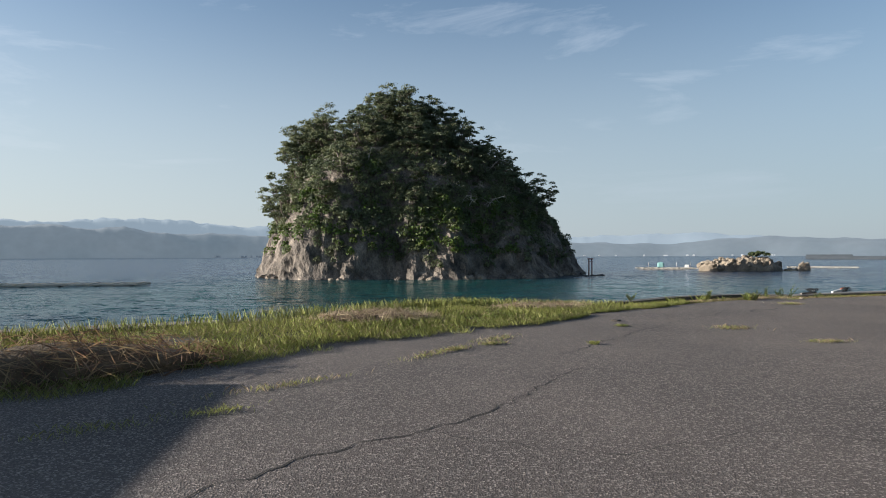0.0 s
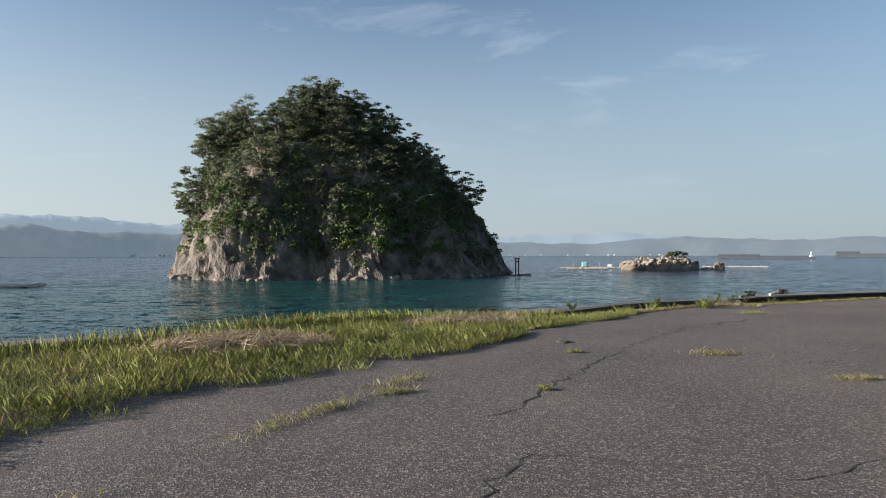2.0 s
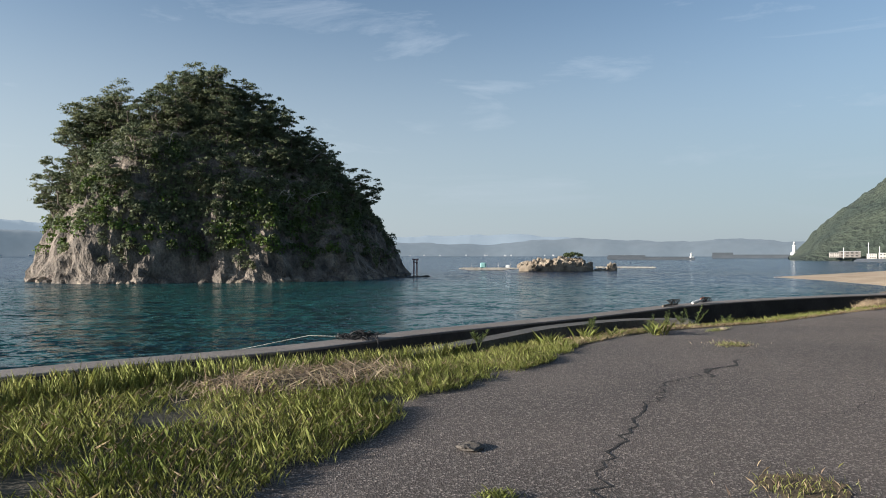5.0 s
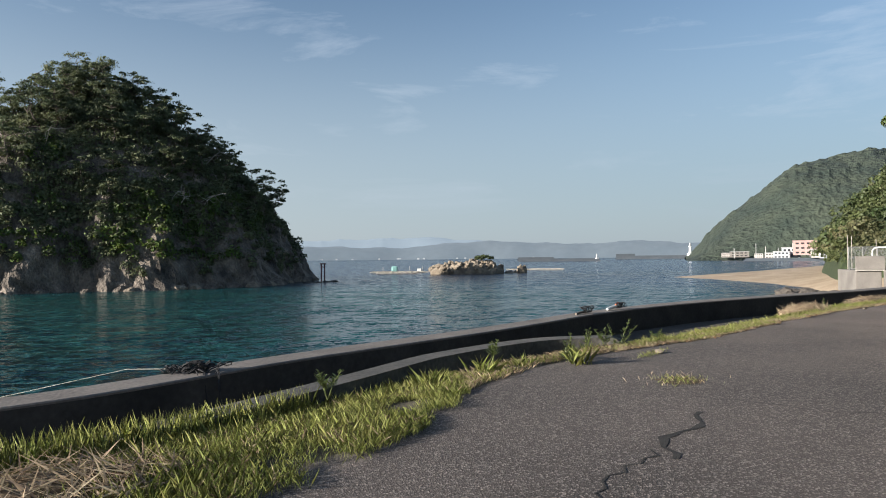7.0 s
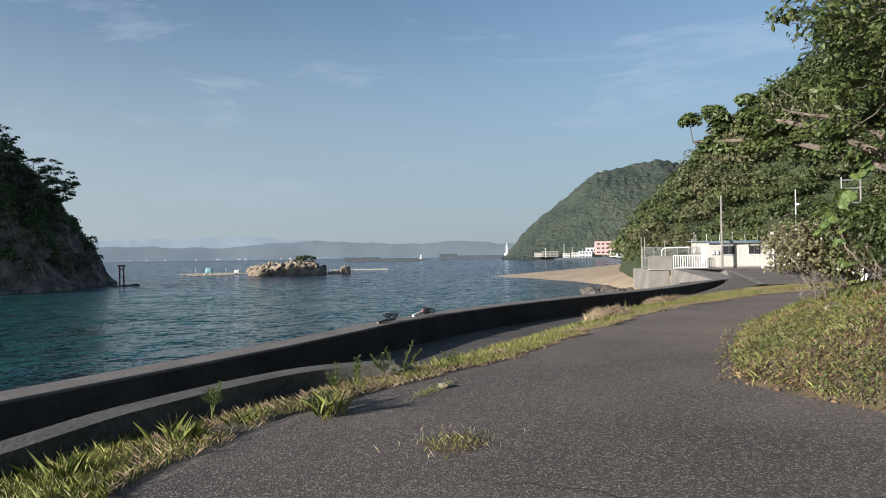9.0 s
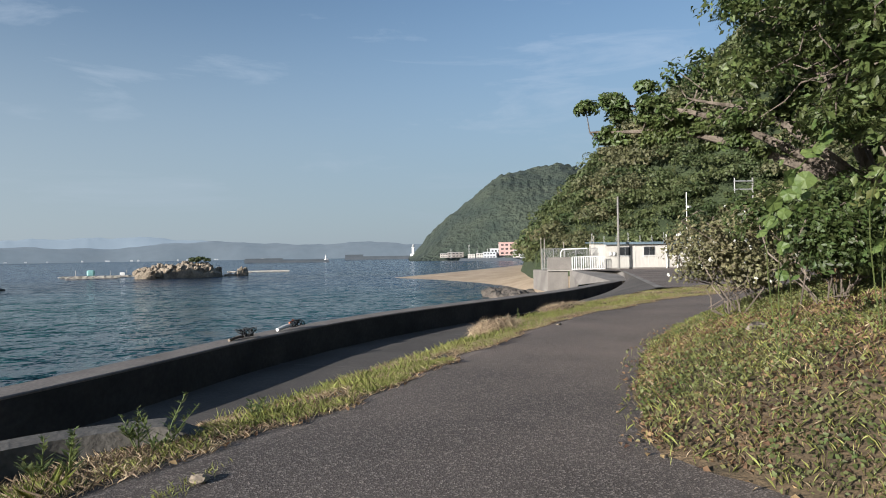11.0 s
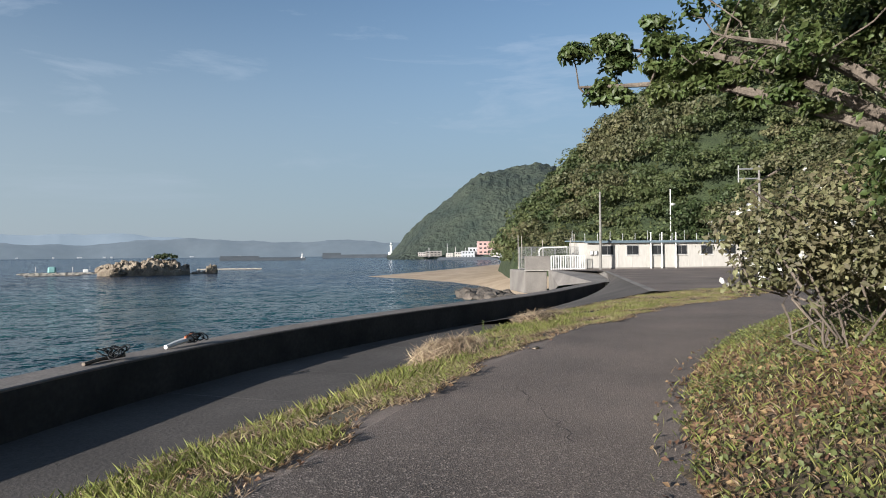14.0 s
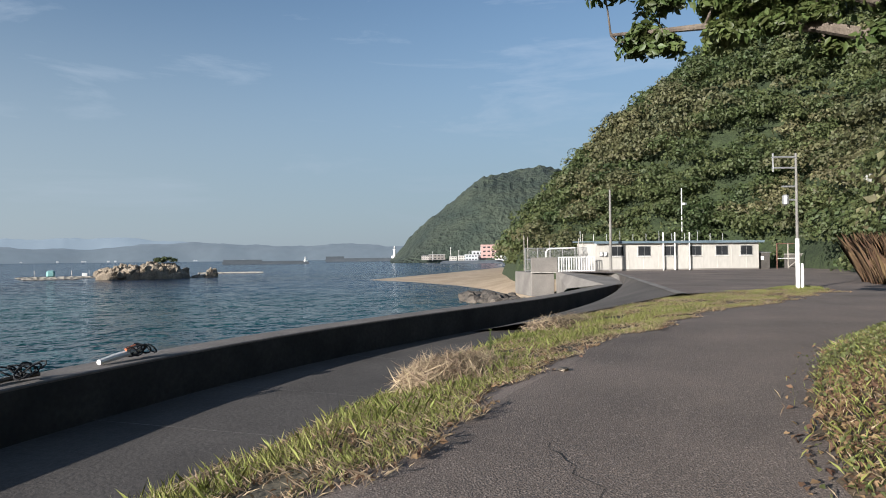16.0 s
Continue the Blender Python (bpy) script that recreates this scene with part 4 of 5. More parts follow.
straw_heap("hay_heap", (24.9, 28.6, -0.35), 1.4, 0.6, 0.25, 10, 700, rng, STRAW, "low heap of brown dry hay on the verge", 0.45)
straw_heap("hay_heap", (13.2, 22.6, -0.3), 0.8, 0.35, 0.12, 30, 350, rng, STRAW, "thin heap of pale dry stalks on the verge", 0.4)
for x, y, rx, ry, hh in ((11.6, 22.3, 0.55, 0.3, 0.16), (12.3, 22.7, 0.6, 0.35, 0.2), (13.3, 23.25, 0.7, 0.3, 0.17), (14.4, 23.9, 0.6, 0.25, 0.12), (10.7, 21.7, 0.5, 0.25, 0.12)):
    straw_heap("dead_grass_heap", (x, y, -0.42), rx, ry, hh, 28, 420, rng, STRAW, "clod of brown dead grass along the verge", 0.28)


def grass_tuft(at, h, n, rng):
    t = thing("grass_tuft", at, "tuft of long arching grass beside the kerb", "grass tuft", "grass tufts at the kerb")
    base = rng.normal(size=(n, 3)) * np.array([0.07, 0.07, 0.0])
    leaves_object("tuft_blades", blades(base, h, 0.009, rng, 1.1), GRASS, t)


for x, y, z, hh in ((6.85, 18.5, -0.06, 0.3), (6.2, 18.9, -0.1, 0.22), (5.5, 18.6, -0.1, 0.25), (7.6, 19.6, -0.12, 0.22), (4.6, 18.1, -0.12, 0.24)):
    grass_tuft((x, y, z), hh, 46, rng)


def weed(at, h, rng, label):
    """A stiff upright weed with narrow leaves up its stem."""
    t = thing("weed", at, label, "plant", "weeds on the kerb")
    bm = bmesh.new()
    vs = []
    for s in range(3):
        top = Vector((rng.normal() * 0.12, rng.normal() * 0.12, h * rng.uniform(0.6, 1.0)))
        tube(bm, [(0, 0, -0.1), tuple(top * 0.5), tuple(top)], [0.008, 0.006, 0.003], 5)
        n = 34
        f = rng.random(n)
        a = rng.uniform(0, 6.28, n)
        base = np.outer(f, np.array(top))
        tip = np.stack([np.cos(a), np.sin(a), np.full(n, 0.6)], 1) * 0.12 * (1.3 - f)[:, None]
        v = np.empty((n, 4, 3))
        v[:, 0], v[:, 2] = base, base + tip
        sd = np.stack([-np.sin(a), np.cos(a), np.zeros(n)], 1) * 0.012
        v[:, 1], v[:, 3] = base + tip * 0.5 - sd, base + tip * 0.5 + sd
        vs.append(v.reshape(-1, 3))
    part("stem", bm, LEAF_LIGHT, t)
    leaves_object("leaves", np.concatenate(vs), LEAF_LIGHT, t)


for x, y, z, h in ((7.85, 20.1, -0.12, 0.45), (8.6, 20.3, -0.12, 0.55), (7.7, 20.3, -0.15, 0.35), (9.8, 20.9, -0.15, 0.3), (6.0, 19.6, -0.02, 0.3), (6.8, 18.8, 0, 0.3), (8.5, 20.5, -0.05, 0.3), (3.3, 17.9, 0, 0.3), (20.9, 27.2, -0.5, 0.6)):
    weed((x, y, z), h, rng, "upright green weed beside the kerb")


def lump(name, at, r, rng, mat, label, category, squash=0.6, group="", rough_k=0.35, sub=2):
    bm = bmesh.new()
    bmesh.ops.create_icosphere(bm, subdivisions=sub, radius=r)
    o = Vector(rng.normal(size=3) * 7)
    for v in bm.verts:
        k = 1 + rough_k * noise.noise(v.co * (1.6 / r) + o) + rough_k * 0.5 * noise.noise(v.co * (4.0 / r) + o)
        v.co = v.co * k
        v.co.z *= squash
    ob = part(name, bm, mat)
    ob.matrix_world = pose(*at, 0, 0, rng.uniform(0, 360))
    return tagged(ob, label, category, group)


lump("pebble", (8.45, 18.95, 0.03), 0.07, rng, ROCK_PALE, "pale stone lying on the asphalt", "stone", 0.4)
lump("pebble", (1.85, 12.2, 0.02), 0.10, rng, ROCK_DARK, "flat dark clod lying on the asphalt", "stone", 0.25)
lump("pebble", (15.0, 17.8, 0.62), 0.13, rng, ROCK, "rounded pale stone on the leafy bank", "stone", 0.7)
lump("pebble", (18.4, 23.7, 0.02), 0.06, rng, ROCK_PALE, "small pale stone at the road edge", "stone", 0.4)

# ---- things on the sea wall ----


def net_bundle(at, rng):
    t = thing("fishing_net", at, "tangled black fishing net and rope draped over the wall", "net")
    bm = bmesh.new()
    for _ in range(34):
        c = Vector((rng.normal() * 0.25, rng.normal() * 0.12, abs(rng.normal()) * 0.05 + 0.03))
        a, r = rng.uniform(0, 6.28), rng.uniform(0.08, 0.2)
        tube(bm, [c + Vector((math.cos(a + k) * r, math.sin(a + k) * r * 0.6, 0.05 * math.sin(2 * k + a))) for k in np.linspace(0, 5.2, 9)], 0.014, 5)
    for k in range(5):
        x = rng.uniform(-0.1, 0.45)
        tube(bm, [(x, -0.1, 0.04), (x + 0.05, -0.42, 0.02), (x + 0.06, -0.47, -0.25), (x + 0.1, -0.46, -0.5 + rng.uniform(-0.1, 0.1))], 0.012, 5)
    part("tangle", bm, BLACK_NET, t)
    bm = bmesh.new()
    tube(bm, [(-0.2, 0.2, 0.03), (-1.2, 0.6, 0.02), (-4, 1.5, -0.6), (-9, 3.2, -1.9), (-14, 5, -3.4)], 0.006, 5)
    part("rope", bm, BAMBOO, t, "pale mooring rope")


net_bundle((1.65, 23.35, WALL_TOP + 0.01), rng)


def wall_debris(at, rz, rng, first):
    t = thing("wall_debris", at, "washed-up white float tube with black rope" if first else "washed-up coil of black hose and rope", "debris", rz=rz)
    bm = bmesh.new()
    for _ in range(9):
        c = Vector((rng.normal() * 0.12 + (0.35 if first else 0.1), rng.normal() * 0.08, 0.04))
        r = rng.uniform(0.1, 0.22)
        a = rng.uniform(0, 6.28)
        tube(bm, [c + Vector((math.cos(a + k) * r, math.sin(a + k) * r * 0.5, 0.12 + 0.10 * math.sin(k))) for k in np.linspace(0, 6, 11)], 0.014, 5)
    part("rope_coil", bm, BLACK_NET, t)
    bm = bmesh.new()
    if first:
        tube(bm, [(-0.55, 0, 0.05), (-0.2, 0.02, 0.09), (0.2, 0, 0.13), (0.45, 0.02, 0.15)], [0.05, 0.065, 0.065, 0.05], 8)
        part("float_tube", bm, WHITE, t, "white plastic float tube")
        bm = bmesh.new()
        tube(bm, [(0.05, -0.02, 0.2), (0.3, 0.0, 0.24)], 0.03, 6)
        part("band", bm, ORANGE, t, "faded orange band")
    else:
        tube(bm, [(-0.6, 0, 0.03), (-0.1, 0.1, 0.05), (0.4, 0, 0.06)], 0.04, 6)
        part("stick", bm, BARK, t, "dark driftwood stick")


wall_debris((16.2, 32.25, WALL_TOP + 0.01), 28, rng, True)
wall_debris((14.3, 31.15, WALL_TOP + 0.01), 28, rng, False)

# ---- bank cover, bushes and trees beside the road ----
rng = np.random.default_rng(44)


def bank_points(n, rng, x0, x1, y0, y1, dmax):
    out = []
    while len(out) < n:
        x, y = rng.uniform(x0, x1), rng.uniform(y0, y1)
        h = bank_height(x, y)
        if h is None:
            if rng.random() < 0.85 or edge_distance(BANK, x, y, closed=False) > 0.3 * rng.random():
                continue
            h = 0.0
        elif edge_distance(BANK, x, y, closed=False) > dmax:
            continue
        out.append((x, y, h))
    return np.array(out)


bp = bank_points(84000, rng, 10, 32, 8, 23, 4.5)
dry = np.array([noise.noise((p[0] * 0.6, p[1] * 0.6, 2.0)) + 0.45 * noise.noise((p[0] * 2.1, p[1] * 2.1, 2.0)) + rng.normal() * 0.25 for p in bp])
lv = bp[dry > 0.0]
tagged(leaves_object("leaf_litter", cloud_mesh(lv + np.array([0, 0, 0.02]), rng.uniform(0.02, 0.05, len(lv)), rng, 1.8, 1.6), LEAF_DRY), "brown fallen leaves scattered on the bank", "leaf litter", kind="stuff")
gl = bp[dry <= 0.08]
tagged(leaves_object("ground_ivy", cloud_mesh(gl + rng.uniform(0.01, 0.12, (len(gl), 1)) * np.array([0, 0, 1]), rng.uniform(0.016, 0.04, len(gl)), rng, 1.0, 1.5), LEAF_GROUND), "low green ground cover on the bank", "ground cover", kind="stuff")
gb = bank_points(24000, rng, 10, 32, 8, 23, 4.0)
tagged(leaves_object("bank_grass", blades(gb, 0.09, 0.006, rng, 1.3), GRASS), "thin grass on the bank", "grass", kind="stuff")
gb = bank_points(9000, rng, 10, 32, 8, 23, 3.0)
tagged(leaves_object("bank_straw", blades(gb, 0.07, 0.006, rng, 1.8), STRAW), "dry stalks on the bank", "straw", kind="stuff")


def bush(at, r, h, n, rng, label, mat, leaf=0.09, flowers=0, name="bush"):
    t = thing(name, at, label, "bush", "bushes on the bank")
    bm = bmesh.new()
    pts, dirs = [], []
    for k in range(12):
        a = rng.uniform(0, 6.28)
        tip = Vector((math.cos(a) * r * rng.uniform(0.3, 0.9), math.sin(a) * r * rng.uniform(0.3, 0.9), h * rng.uniform(0.35, 0.95)))
        branchy(bm, (rng.normal() * 0.1, rng.normal() * 0.1, -0.1), tip, 0.011, rng, 0.25, 6)
        p, d = blob_points(tip * rng.uniform(0.55, 0.95), r * rng.uniform(0.32, 0.5), n // 12, rng, 0.9, 0.2)
        pts.append(p), dirs.append(d)
    part("stem", bm, BARK, t)
    p, d = np.concatenate(pts), np.concatenate(dirs)
    k = p[:, 2] > -0.05
    p, d = p[k], d[k]
    leaves_object("leaves", cloud_mesh(p, leaf * rng.uniform(0.6, 1.3, len(p)), rng, 0.4, 1.7, d), mat, t)
    if flowers:
        k = rng.choice(len(p), flowers)
        c = np.repeat(p[k] + d[k] * 0.1, 5, axis=0) + rng.normal(size=(flowers * 5, 3)) * 0.012
        leaves_object("blossom", cloud_mesh(c, 0.038, rng, 0.2, 1.1, np.repeat(d[k], 5, axis=0)), PETAL, t, "white rose flowers")["kind"] = "stuff"
    return t


def bank_z(x, y):
    h = bank_height(x, y)
    return 0.0 if h is None else h


bush((17.2, 19.1, bank_z(17.2, 19.1)), 1.15, 2.0, 6500, rng, "straggly wild rose bush with white flowers on the bank", LEAF_ROSE, 0.042, 60, "rose_bush")
bush((18.7, 19.3, bank_z(18.7, 19.3)), 1.1, 1.7, 5500, rng, "pale-leaved wild rose bush with a few white flowers", LEAF_ROSE, 0.048, 16, "rose_bush")
bush((16.1, 17.3, bank_z(16.1, 17.3)), 1.1, 1.6, 8000, rng, "green vine-covered bush on the bank", LEAF, 0.05)
bush((14.6, 15.4, bank_z(14.6, 15.4)), 1.2, 1.9, 5200, rng, "broad-leaved vine over the bank", LEAF_LIGHT, 0.075)
bush((22.0, 19.2, bank_z(22.0, 19.2)), 1.6, 2.2, 7000, rng, "dense green bush under the trees", LEAF, 0.075)
bush((25.5, 18.0, bank_z(25.5, 18.0)), 1.8, 2.0, 6000, rng, "dense green bush under the trees", LEAF, 0.08)
bush((29.5, 16.5, bank_z(29.5, 16.5)), 2.0, 2.4, 6500, rng, "tangled bush with bare twigs on the bank", LEAF_SHRUB, 0.075)
bush((34.5, 15.0, bank_z(34.5, 15.0)), 2.2, 2.4, 7000, rng, "dense green bush at the foot of the slope", LEAF, 0.085)
bush((14.2, 11.5, bank_z(14.2, 11.5)), 1.5, 2.2, 2600, rng, "dense green bush under the trees", LEAF, 0.12)


def frond_mesh(points, dirs, length, rng, pairs=7):
    """Pinnate leaves: drooping stalks, each with pairs of narrow leaflets and one at its tip."""
    vs = []
    for p, d in zip(points, dirs):
        a = math.atan2(d[1], d[0]) + rng.normal() * 0.5
        ax = np.array([math.cos(a), math.sin(a), 0.0])
        side = np.array([-ax[1], ax[0], 0.0])
        ln = length * rng.uniform(0.6, 1.2)
        droop, tilt = rng.uniform(0.3, 1.0), rng.uniform(-0.5, 0.5)
        side = side * math.cos(tilt) + np.array([0, 0, math.sin(tilt)])
        for k in range(pairs):
            f = (k + 0.6) / pairs
            c = p + ax * ln * f * (1 - 0.25 * f * droop) + np.array([0, 0, ln * (0.12 * f - 0.6 * droop * f * f)])
            run = ax * 0.45 + np.array([0, 0, -0.25])
            w = ln * 0.27 * math.sin(0.5 + 2.2 * f)
            for sg in (1, -1):
                e = (side * sg + run) * w
                q = ax * w * 0.17
                vs += [c, c + e * 0.5 + q, c + e, c + e * 0.5 - q]
    return np.array(vs)


def tree(at, limbs, r0, n, leaf, rng, label, mat=LEAF, clump=1.0, twigs=14, fronds=0.0, tight=1.1):
    """A broadleaf tree; limbs: ends relative to its base, each with how far its clump reaches."""
    t = thing("tree", at, label, "tree", "trees beside the road")
    bm = bmesh.new()
    fork = Vector((0.1, 0.1, 1.6))
    branchy(bm, (0, 0, -0.4), fork, r0, rng, 0.05, 4)
    pts, dirs = [], []
    weights = [lb[2] if len(lb) > 2 else lb[1] ** 2 for lb in limbs]
    for (tip, reach, *_), weight in zip(limbs, weights):
        tip = Vector(tip)
        mid = fork.lerp(tip, 0.55) + Vector((0, 0, 0.5))
        line = smooth_line([tuple(fork), tuple(mid), tuple(tip)], 9)
        tube(bm, line, [r0 * 0.62 * (1 - 0.9 * k / 8) + 0.012 for k in range(9)], 7)
        for k in range(twigs):
            b = line[int(rng.integers(3, 9))]
            e = b + Vector(np.clip(rng.normal(size=3), -tight, tight)) * reach * 0.62 + Vector((0, 0, 0.15 * reach))
            branchy(bm, b, e, 0.022, rng, 0.25, 4)
            share = weight / sum(weights)
            p, d = blob_points(e, reach * rng.uniform(0.22, 0.42) * clump, max(12, int(n * share / twigs)), rng, 0.75, 0.1)
            pts.append(p), dirs.append(d)
    part("trunk", bm, BARK, t)
    p, d = np.concatenate(pts), np.concatenate(dirs)
    if fronds:
        k = rng.random(len(p)) < fronds / 9
        leaves_object("fronds", frond_mesh(p[k], d[k], 0.30, rng), mat, t)
        k = rng.random(len(p)) > fronds * 0.75
        p, d = p[k], d[k]
    leaves_object("crown", cloud_mesh(p, leaf * rng.uniform(0.6, 1.3, len(p)), rng, 0.35, 2.0, d), mat, t)
    return t


tree((23.0, 18.6, bank_z(23.0, 18.6)), [((-1.65, 6.3, 3.65), 1.05, 5.0), ((-1.5, 5.6, 4.3), 1.1, 5.0), ((-1.5, 3.4, 4.0), 1.4, 0.7), ((-0.4, 3.8, 4.2), 1.3, 0.5), ((-2.0, 1.0, 4.6), 2.2), ((0.5, 1.5, 5.8), 2.4),
                                        ((2.2, 0, 4.0), 2.4), ((-3.0, -1.6, 4.4), 2.4)], 0.2, 46000, 0.075, rng, "evergreen tree with a limb reaching over the road", LEAF_FRESH, tight=0.6)
tree((17.2, 14.6, bank_z(17.2, 14.6)), [((-0.9, 3.6, 4.2), 1.5), ((-1.5, 2.0, 3.6), 2.0), ((-1.2, 0.8, 2.2), 1.7), ((0.3, 1.6, 5.0), 2.3), ((1.4, 2.6, 3.2), 2.0), ((-2.0, -1.2, 4.0), 2.2)], 0.18, 38000, 0.08, rng,
     "dense tree with feathery pinnate leaves close beside the road", LEAF_FRESH, fronds=0.9)
tree((20.0, 16.6, bank_z(20.0, 16.6)), [((-1.3, 1.9, 5.4), 2.4), ((0.4, 2.2, 3.4), 2.2), ((0, 0, 7.2), 2.8), ((-2.0, 0.2, 3.6), 2.0)], 0.2, 26000, 0.08, rng, "tall tree with feathery pinnate leaves beside the road", LEAF_FRESH, fronds=0.8)
tree((24.5, 15.5, bank_z(24.5, 15.5)), [((-2.2, 2.4, 6.2), 2.8), ((0.5, 1.2, 8.4), 3.0), ((-3.2, 0.6, 4.6), 2.6), ((-1.5, 1.5, 9.4), 2.6)], 0.22, 24000, 0.1, rng, "tall dark evergreen tree above the bank")
tree((19.5, 13.0, bank_z(19.5, 13.0)), [((-2.2, 2.4, 5.2), 2.6), ((-0.5, 1.2, 7.4), 2.8), ((-2.6, -0.6, 6.4), 2.6)], 0.22, 20000, 0.1, rng, "tall dark evergreen tree above the bank")
tree((15.5, 10.5, bank_z(15.5, 10.5)), [((-1.5, 1.5, 4.2), 2.4), ((0.6, 1.2, 5.8), 2.8), ((-1, -1.5, 4.0), 2.4)], 0.2, 7000, 0.14, rng, "dense evergreen tree beside the road")
tree((29.0, 13.5, bank_z(29.0, 13.5)), [((-1.8, 2.5, 5.0), 2.6), ((1.0, 1.2, 7.0), 3.0), ((2.4, 3, 4.4), 2.6), ((-2.4, 0, 7.0), 3.0)], 0.22, 22000, 0.1, rng, "evergreen tree at the foot of the slope")
tree((38.0, 13.0, 1.6), [((-2.0, 2.0, 5.0), 2.8), ((1.0, 1.2, 7.5), 3.2), ((2.8, 3, 4.4), 3.0)], 0.24, 22000, 0.1, rng, "evergreen tree at the foot of the slope")


def withered_brush(at, r, h, n, rng):
    """A dense stand of dead reed stems with drooping brown leaves."""
    t = thing("withered_brush", at, "stand of withered red-brown bamboo grass at the slope", "dry brush")
    a = rng.uniform(0, 6.283, n)
    q = r * np.sqrt(rng.random(n))
    base = np.stack([np.cos(a) * q, np.sin(a) * q * 0.6, np.zeros(n) - 0.1], 1)
    tagged(leaves_object("stem_tangle", blades(base, h, 0.018, rng, 0.6), WITHERED, t), kind="stuff")


WITHERED = material("withered_reed", (0.10, 0.06, 0.03), (0.22, 0.14, 0.075), 1.2, 8, 0.85, 0, leaf=True, island=0.4)
withered_brush((46.8, 26.4, 0.0), 2.2, 1.7, 8000, np.random.default_rng(6))
withered_brush((48.6, 27.2, 0.0), 2.2, 2.0, 5000, np.random.default_rng(7))


def vine(at, rng):
    """A climbing vine close to the road: arching stems with broad round leaves, each a part."""
    t = thing("vine", at, "climbing vine with broad round light-green leaves", "vine")
    n = 10
    for s in range(3):
        a = -2.3 + s * 0.45
        tip = Vector((math.cos(a) * 0.7, math.sin(a) * 0.7 + 0.5, 1.5 + 0.35 * s))
        line = smooth_line([(1.1, 0.5, -0.1), (0.8, 0.3 + 0.1 * s, 0.9 + 0.3 * s), tuple(tip * 0.75 + Vector((0.1, 0, 0.45))), tuple(tip)], 14)
        bm = bmesh.new()
        tube(bm, line, [0.006 - 0.0002 * k for k in range(14)], 5)
        part("stem", bm, LEAF_LIGHT, t)
        for k in range(4, 14):
            r = rng.uniform(0.045, 0.075)
            bm = bmesh.new()
            c = bm.verts.new((0, 0, 0.012))
            ring = [bm.verts.new((math.cos(q) * r * (1.25 if m == 0 else 1.0), math.sin(q) * r, -0.012 * (m % 2))) for m, q in enumerate(np.linspace(0, 6.283, n, endpoint=False))]
            for m in range(n):
                bm.faces.new((c, ring[m], ring[(m + 1) % n]))
            p = line[k] + Vector(rng.normal(size=3)) * 0.05
            bm.transform(pose(p.x, p.y, p.z - 0.02, rng.uniform(20, 85), rng.uniform(-30, 30), rng.uniform(150, 300)))
            part("leaf", bm, VINE_LEAF, t)


VINE_LEAF = material("broad_vine_leaf", (0.085, 0.14, 0.035), (0.16, 0.21, 0.06), 6, 40, 0.5, 0.2, leaf=True)
vine((12.1, 16.3, bank_z(12.1, 16.3)), np.random.default_rng(2))
vine((12.6, 15.6, bank_z(12.6, 15.6)), np.random.default_rng(3))

# ---- prefabricated building by the lot ----
U = Vector((0.8137, -0.5812, 0))
BRZ = math.degrees(math.atan2(U.y, U.x))
B0 = Vector((62.1, 52.93, 0))


def along(s, off=0.0, z=0.0):
    """A point s metres along the building's front from its left corner, off metres out from the wall."""
    return B0 + U * s + Vector((-0.5812, -0.8137, 0)) * off + Vector((0, 0, z))


L = 15.6
house = thing("site_building", tuple(B0), "long white single-storey prefabricated building with blue-grey roof", "building", rz=BRZ)
part("wall", boxed((L, 5.0, 2.62), (L / 2, 2.5, 1.24)), WALL_WHITE, house)
bm = bmesh.new()
box(bm, (L + 0.7, 5.9, 0.10), (L / 2, 2.5, 2.66), (1.2, 0, 0), 0.02)
part("roof", bm, ROOF_BLUE, house, "blue-grey ribbed metal roof")
part("fascia", boxed((L + 0.6, 0.06, 0.16), (L / 2, -0.40, 2.52)), ROOF_BLUE, house, "blue-grey fascia board")
for k in range(1, 11):
    part("panel_seam", boxed((0.05, 0.03, 2.45), (L * k / 11 + 0.2, -0.012, 1.2), bevel=0.008), WALL_WHITE, house)
part("plinth", boxed((L, 0.06, 0.12), (L / 2, -0.02, 0.06)), CONCRETE, house)
for s in (2.0, 4.5, 7.0, 9.35, 11.95, 14.35):
    w = part("window", boxed((1.2, 0.08, 0.92), (s, -0.02, 1.75), bevel=0.01), GREY_METAL, house)
    part("pane", boxed((0.52, 0.02, 0.78), (s - 0.28, -0.065, 1.75)), DARK_GLASS, w, "dark sliding window pane")
    part("pane", boxed((0.52, 0.02, 0.78), (s + 0.28, -0.068, 1.75)), DARK_GLASS, w, "dark sliding window pane")
    part("sill", boxed((1.3, 0.12, 0.05), (s, -0.06, 1.26)), WHITE, w)
for s in (6.2, 7.3, 8.7):
    bm = bmesh.new()
    tube(bm, [(0, 0, -0.05), (0, 0, 3.35), (0, 0, 3.42)], [0.055, 0.055, 0.075], 8)
    t = part("vent_pipe", bm, WHITE)
    t.matrix_world = pose(*along(s, 0.3))
    tagged(t, "tall white pipe standing before the building wall", "pipe", "pipes along the building")
for s in (0.45, 0.85):
    t = thing("meter_box", tuple(along(s, 0.0, 1.3)), "small grey meter box on the building wall", "meter box", rz=BRZ)
    part("case", boxed((0.26, 0.16, 0.42), (0, -0.09, 0.2), bevel=0.03), GREY_METAL, t)
    part("cover", boxed((0.2, 0.03, 0.3), (0, -0.18, 0.22), bevel=0.01), WHITE, t)
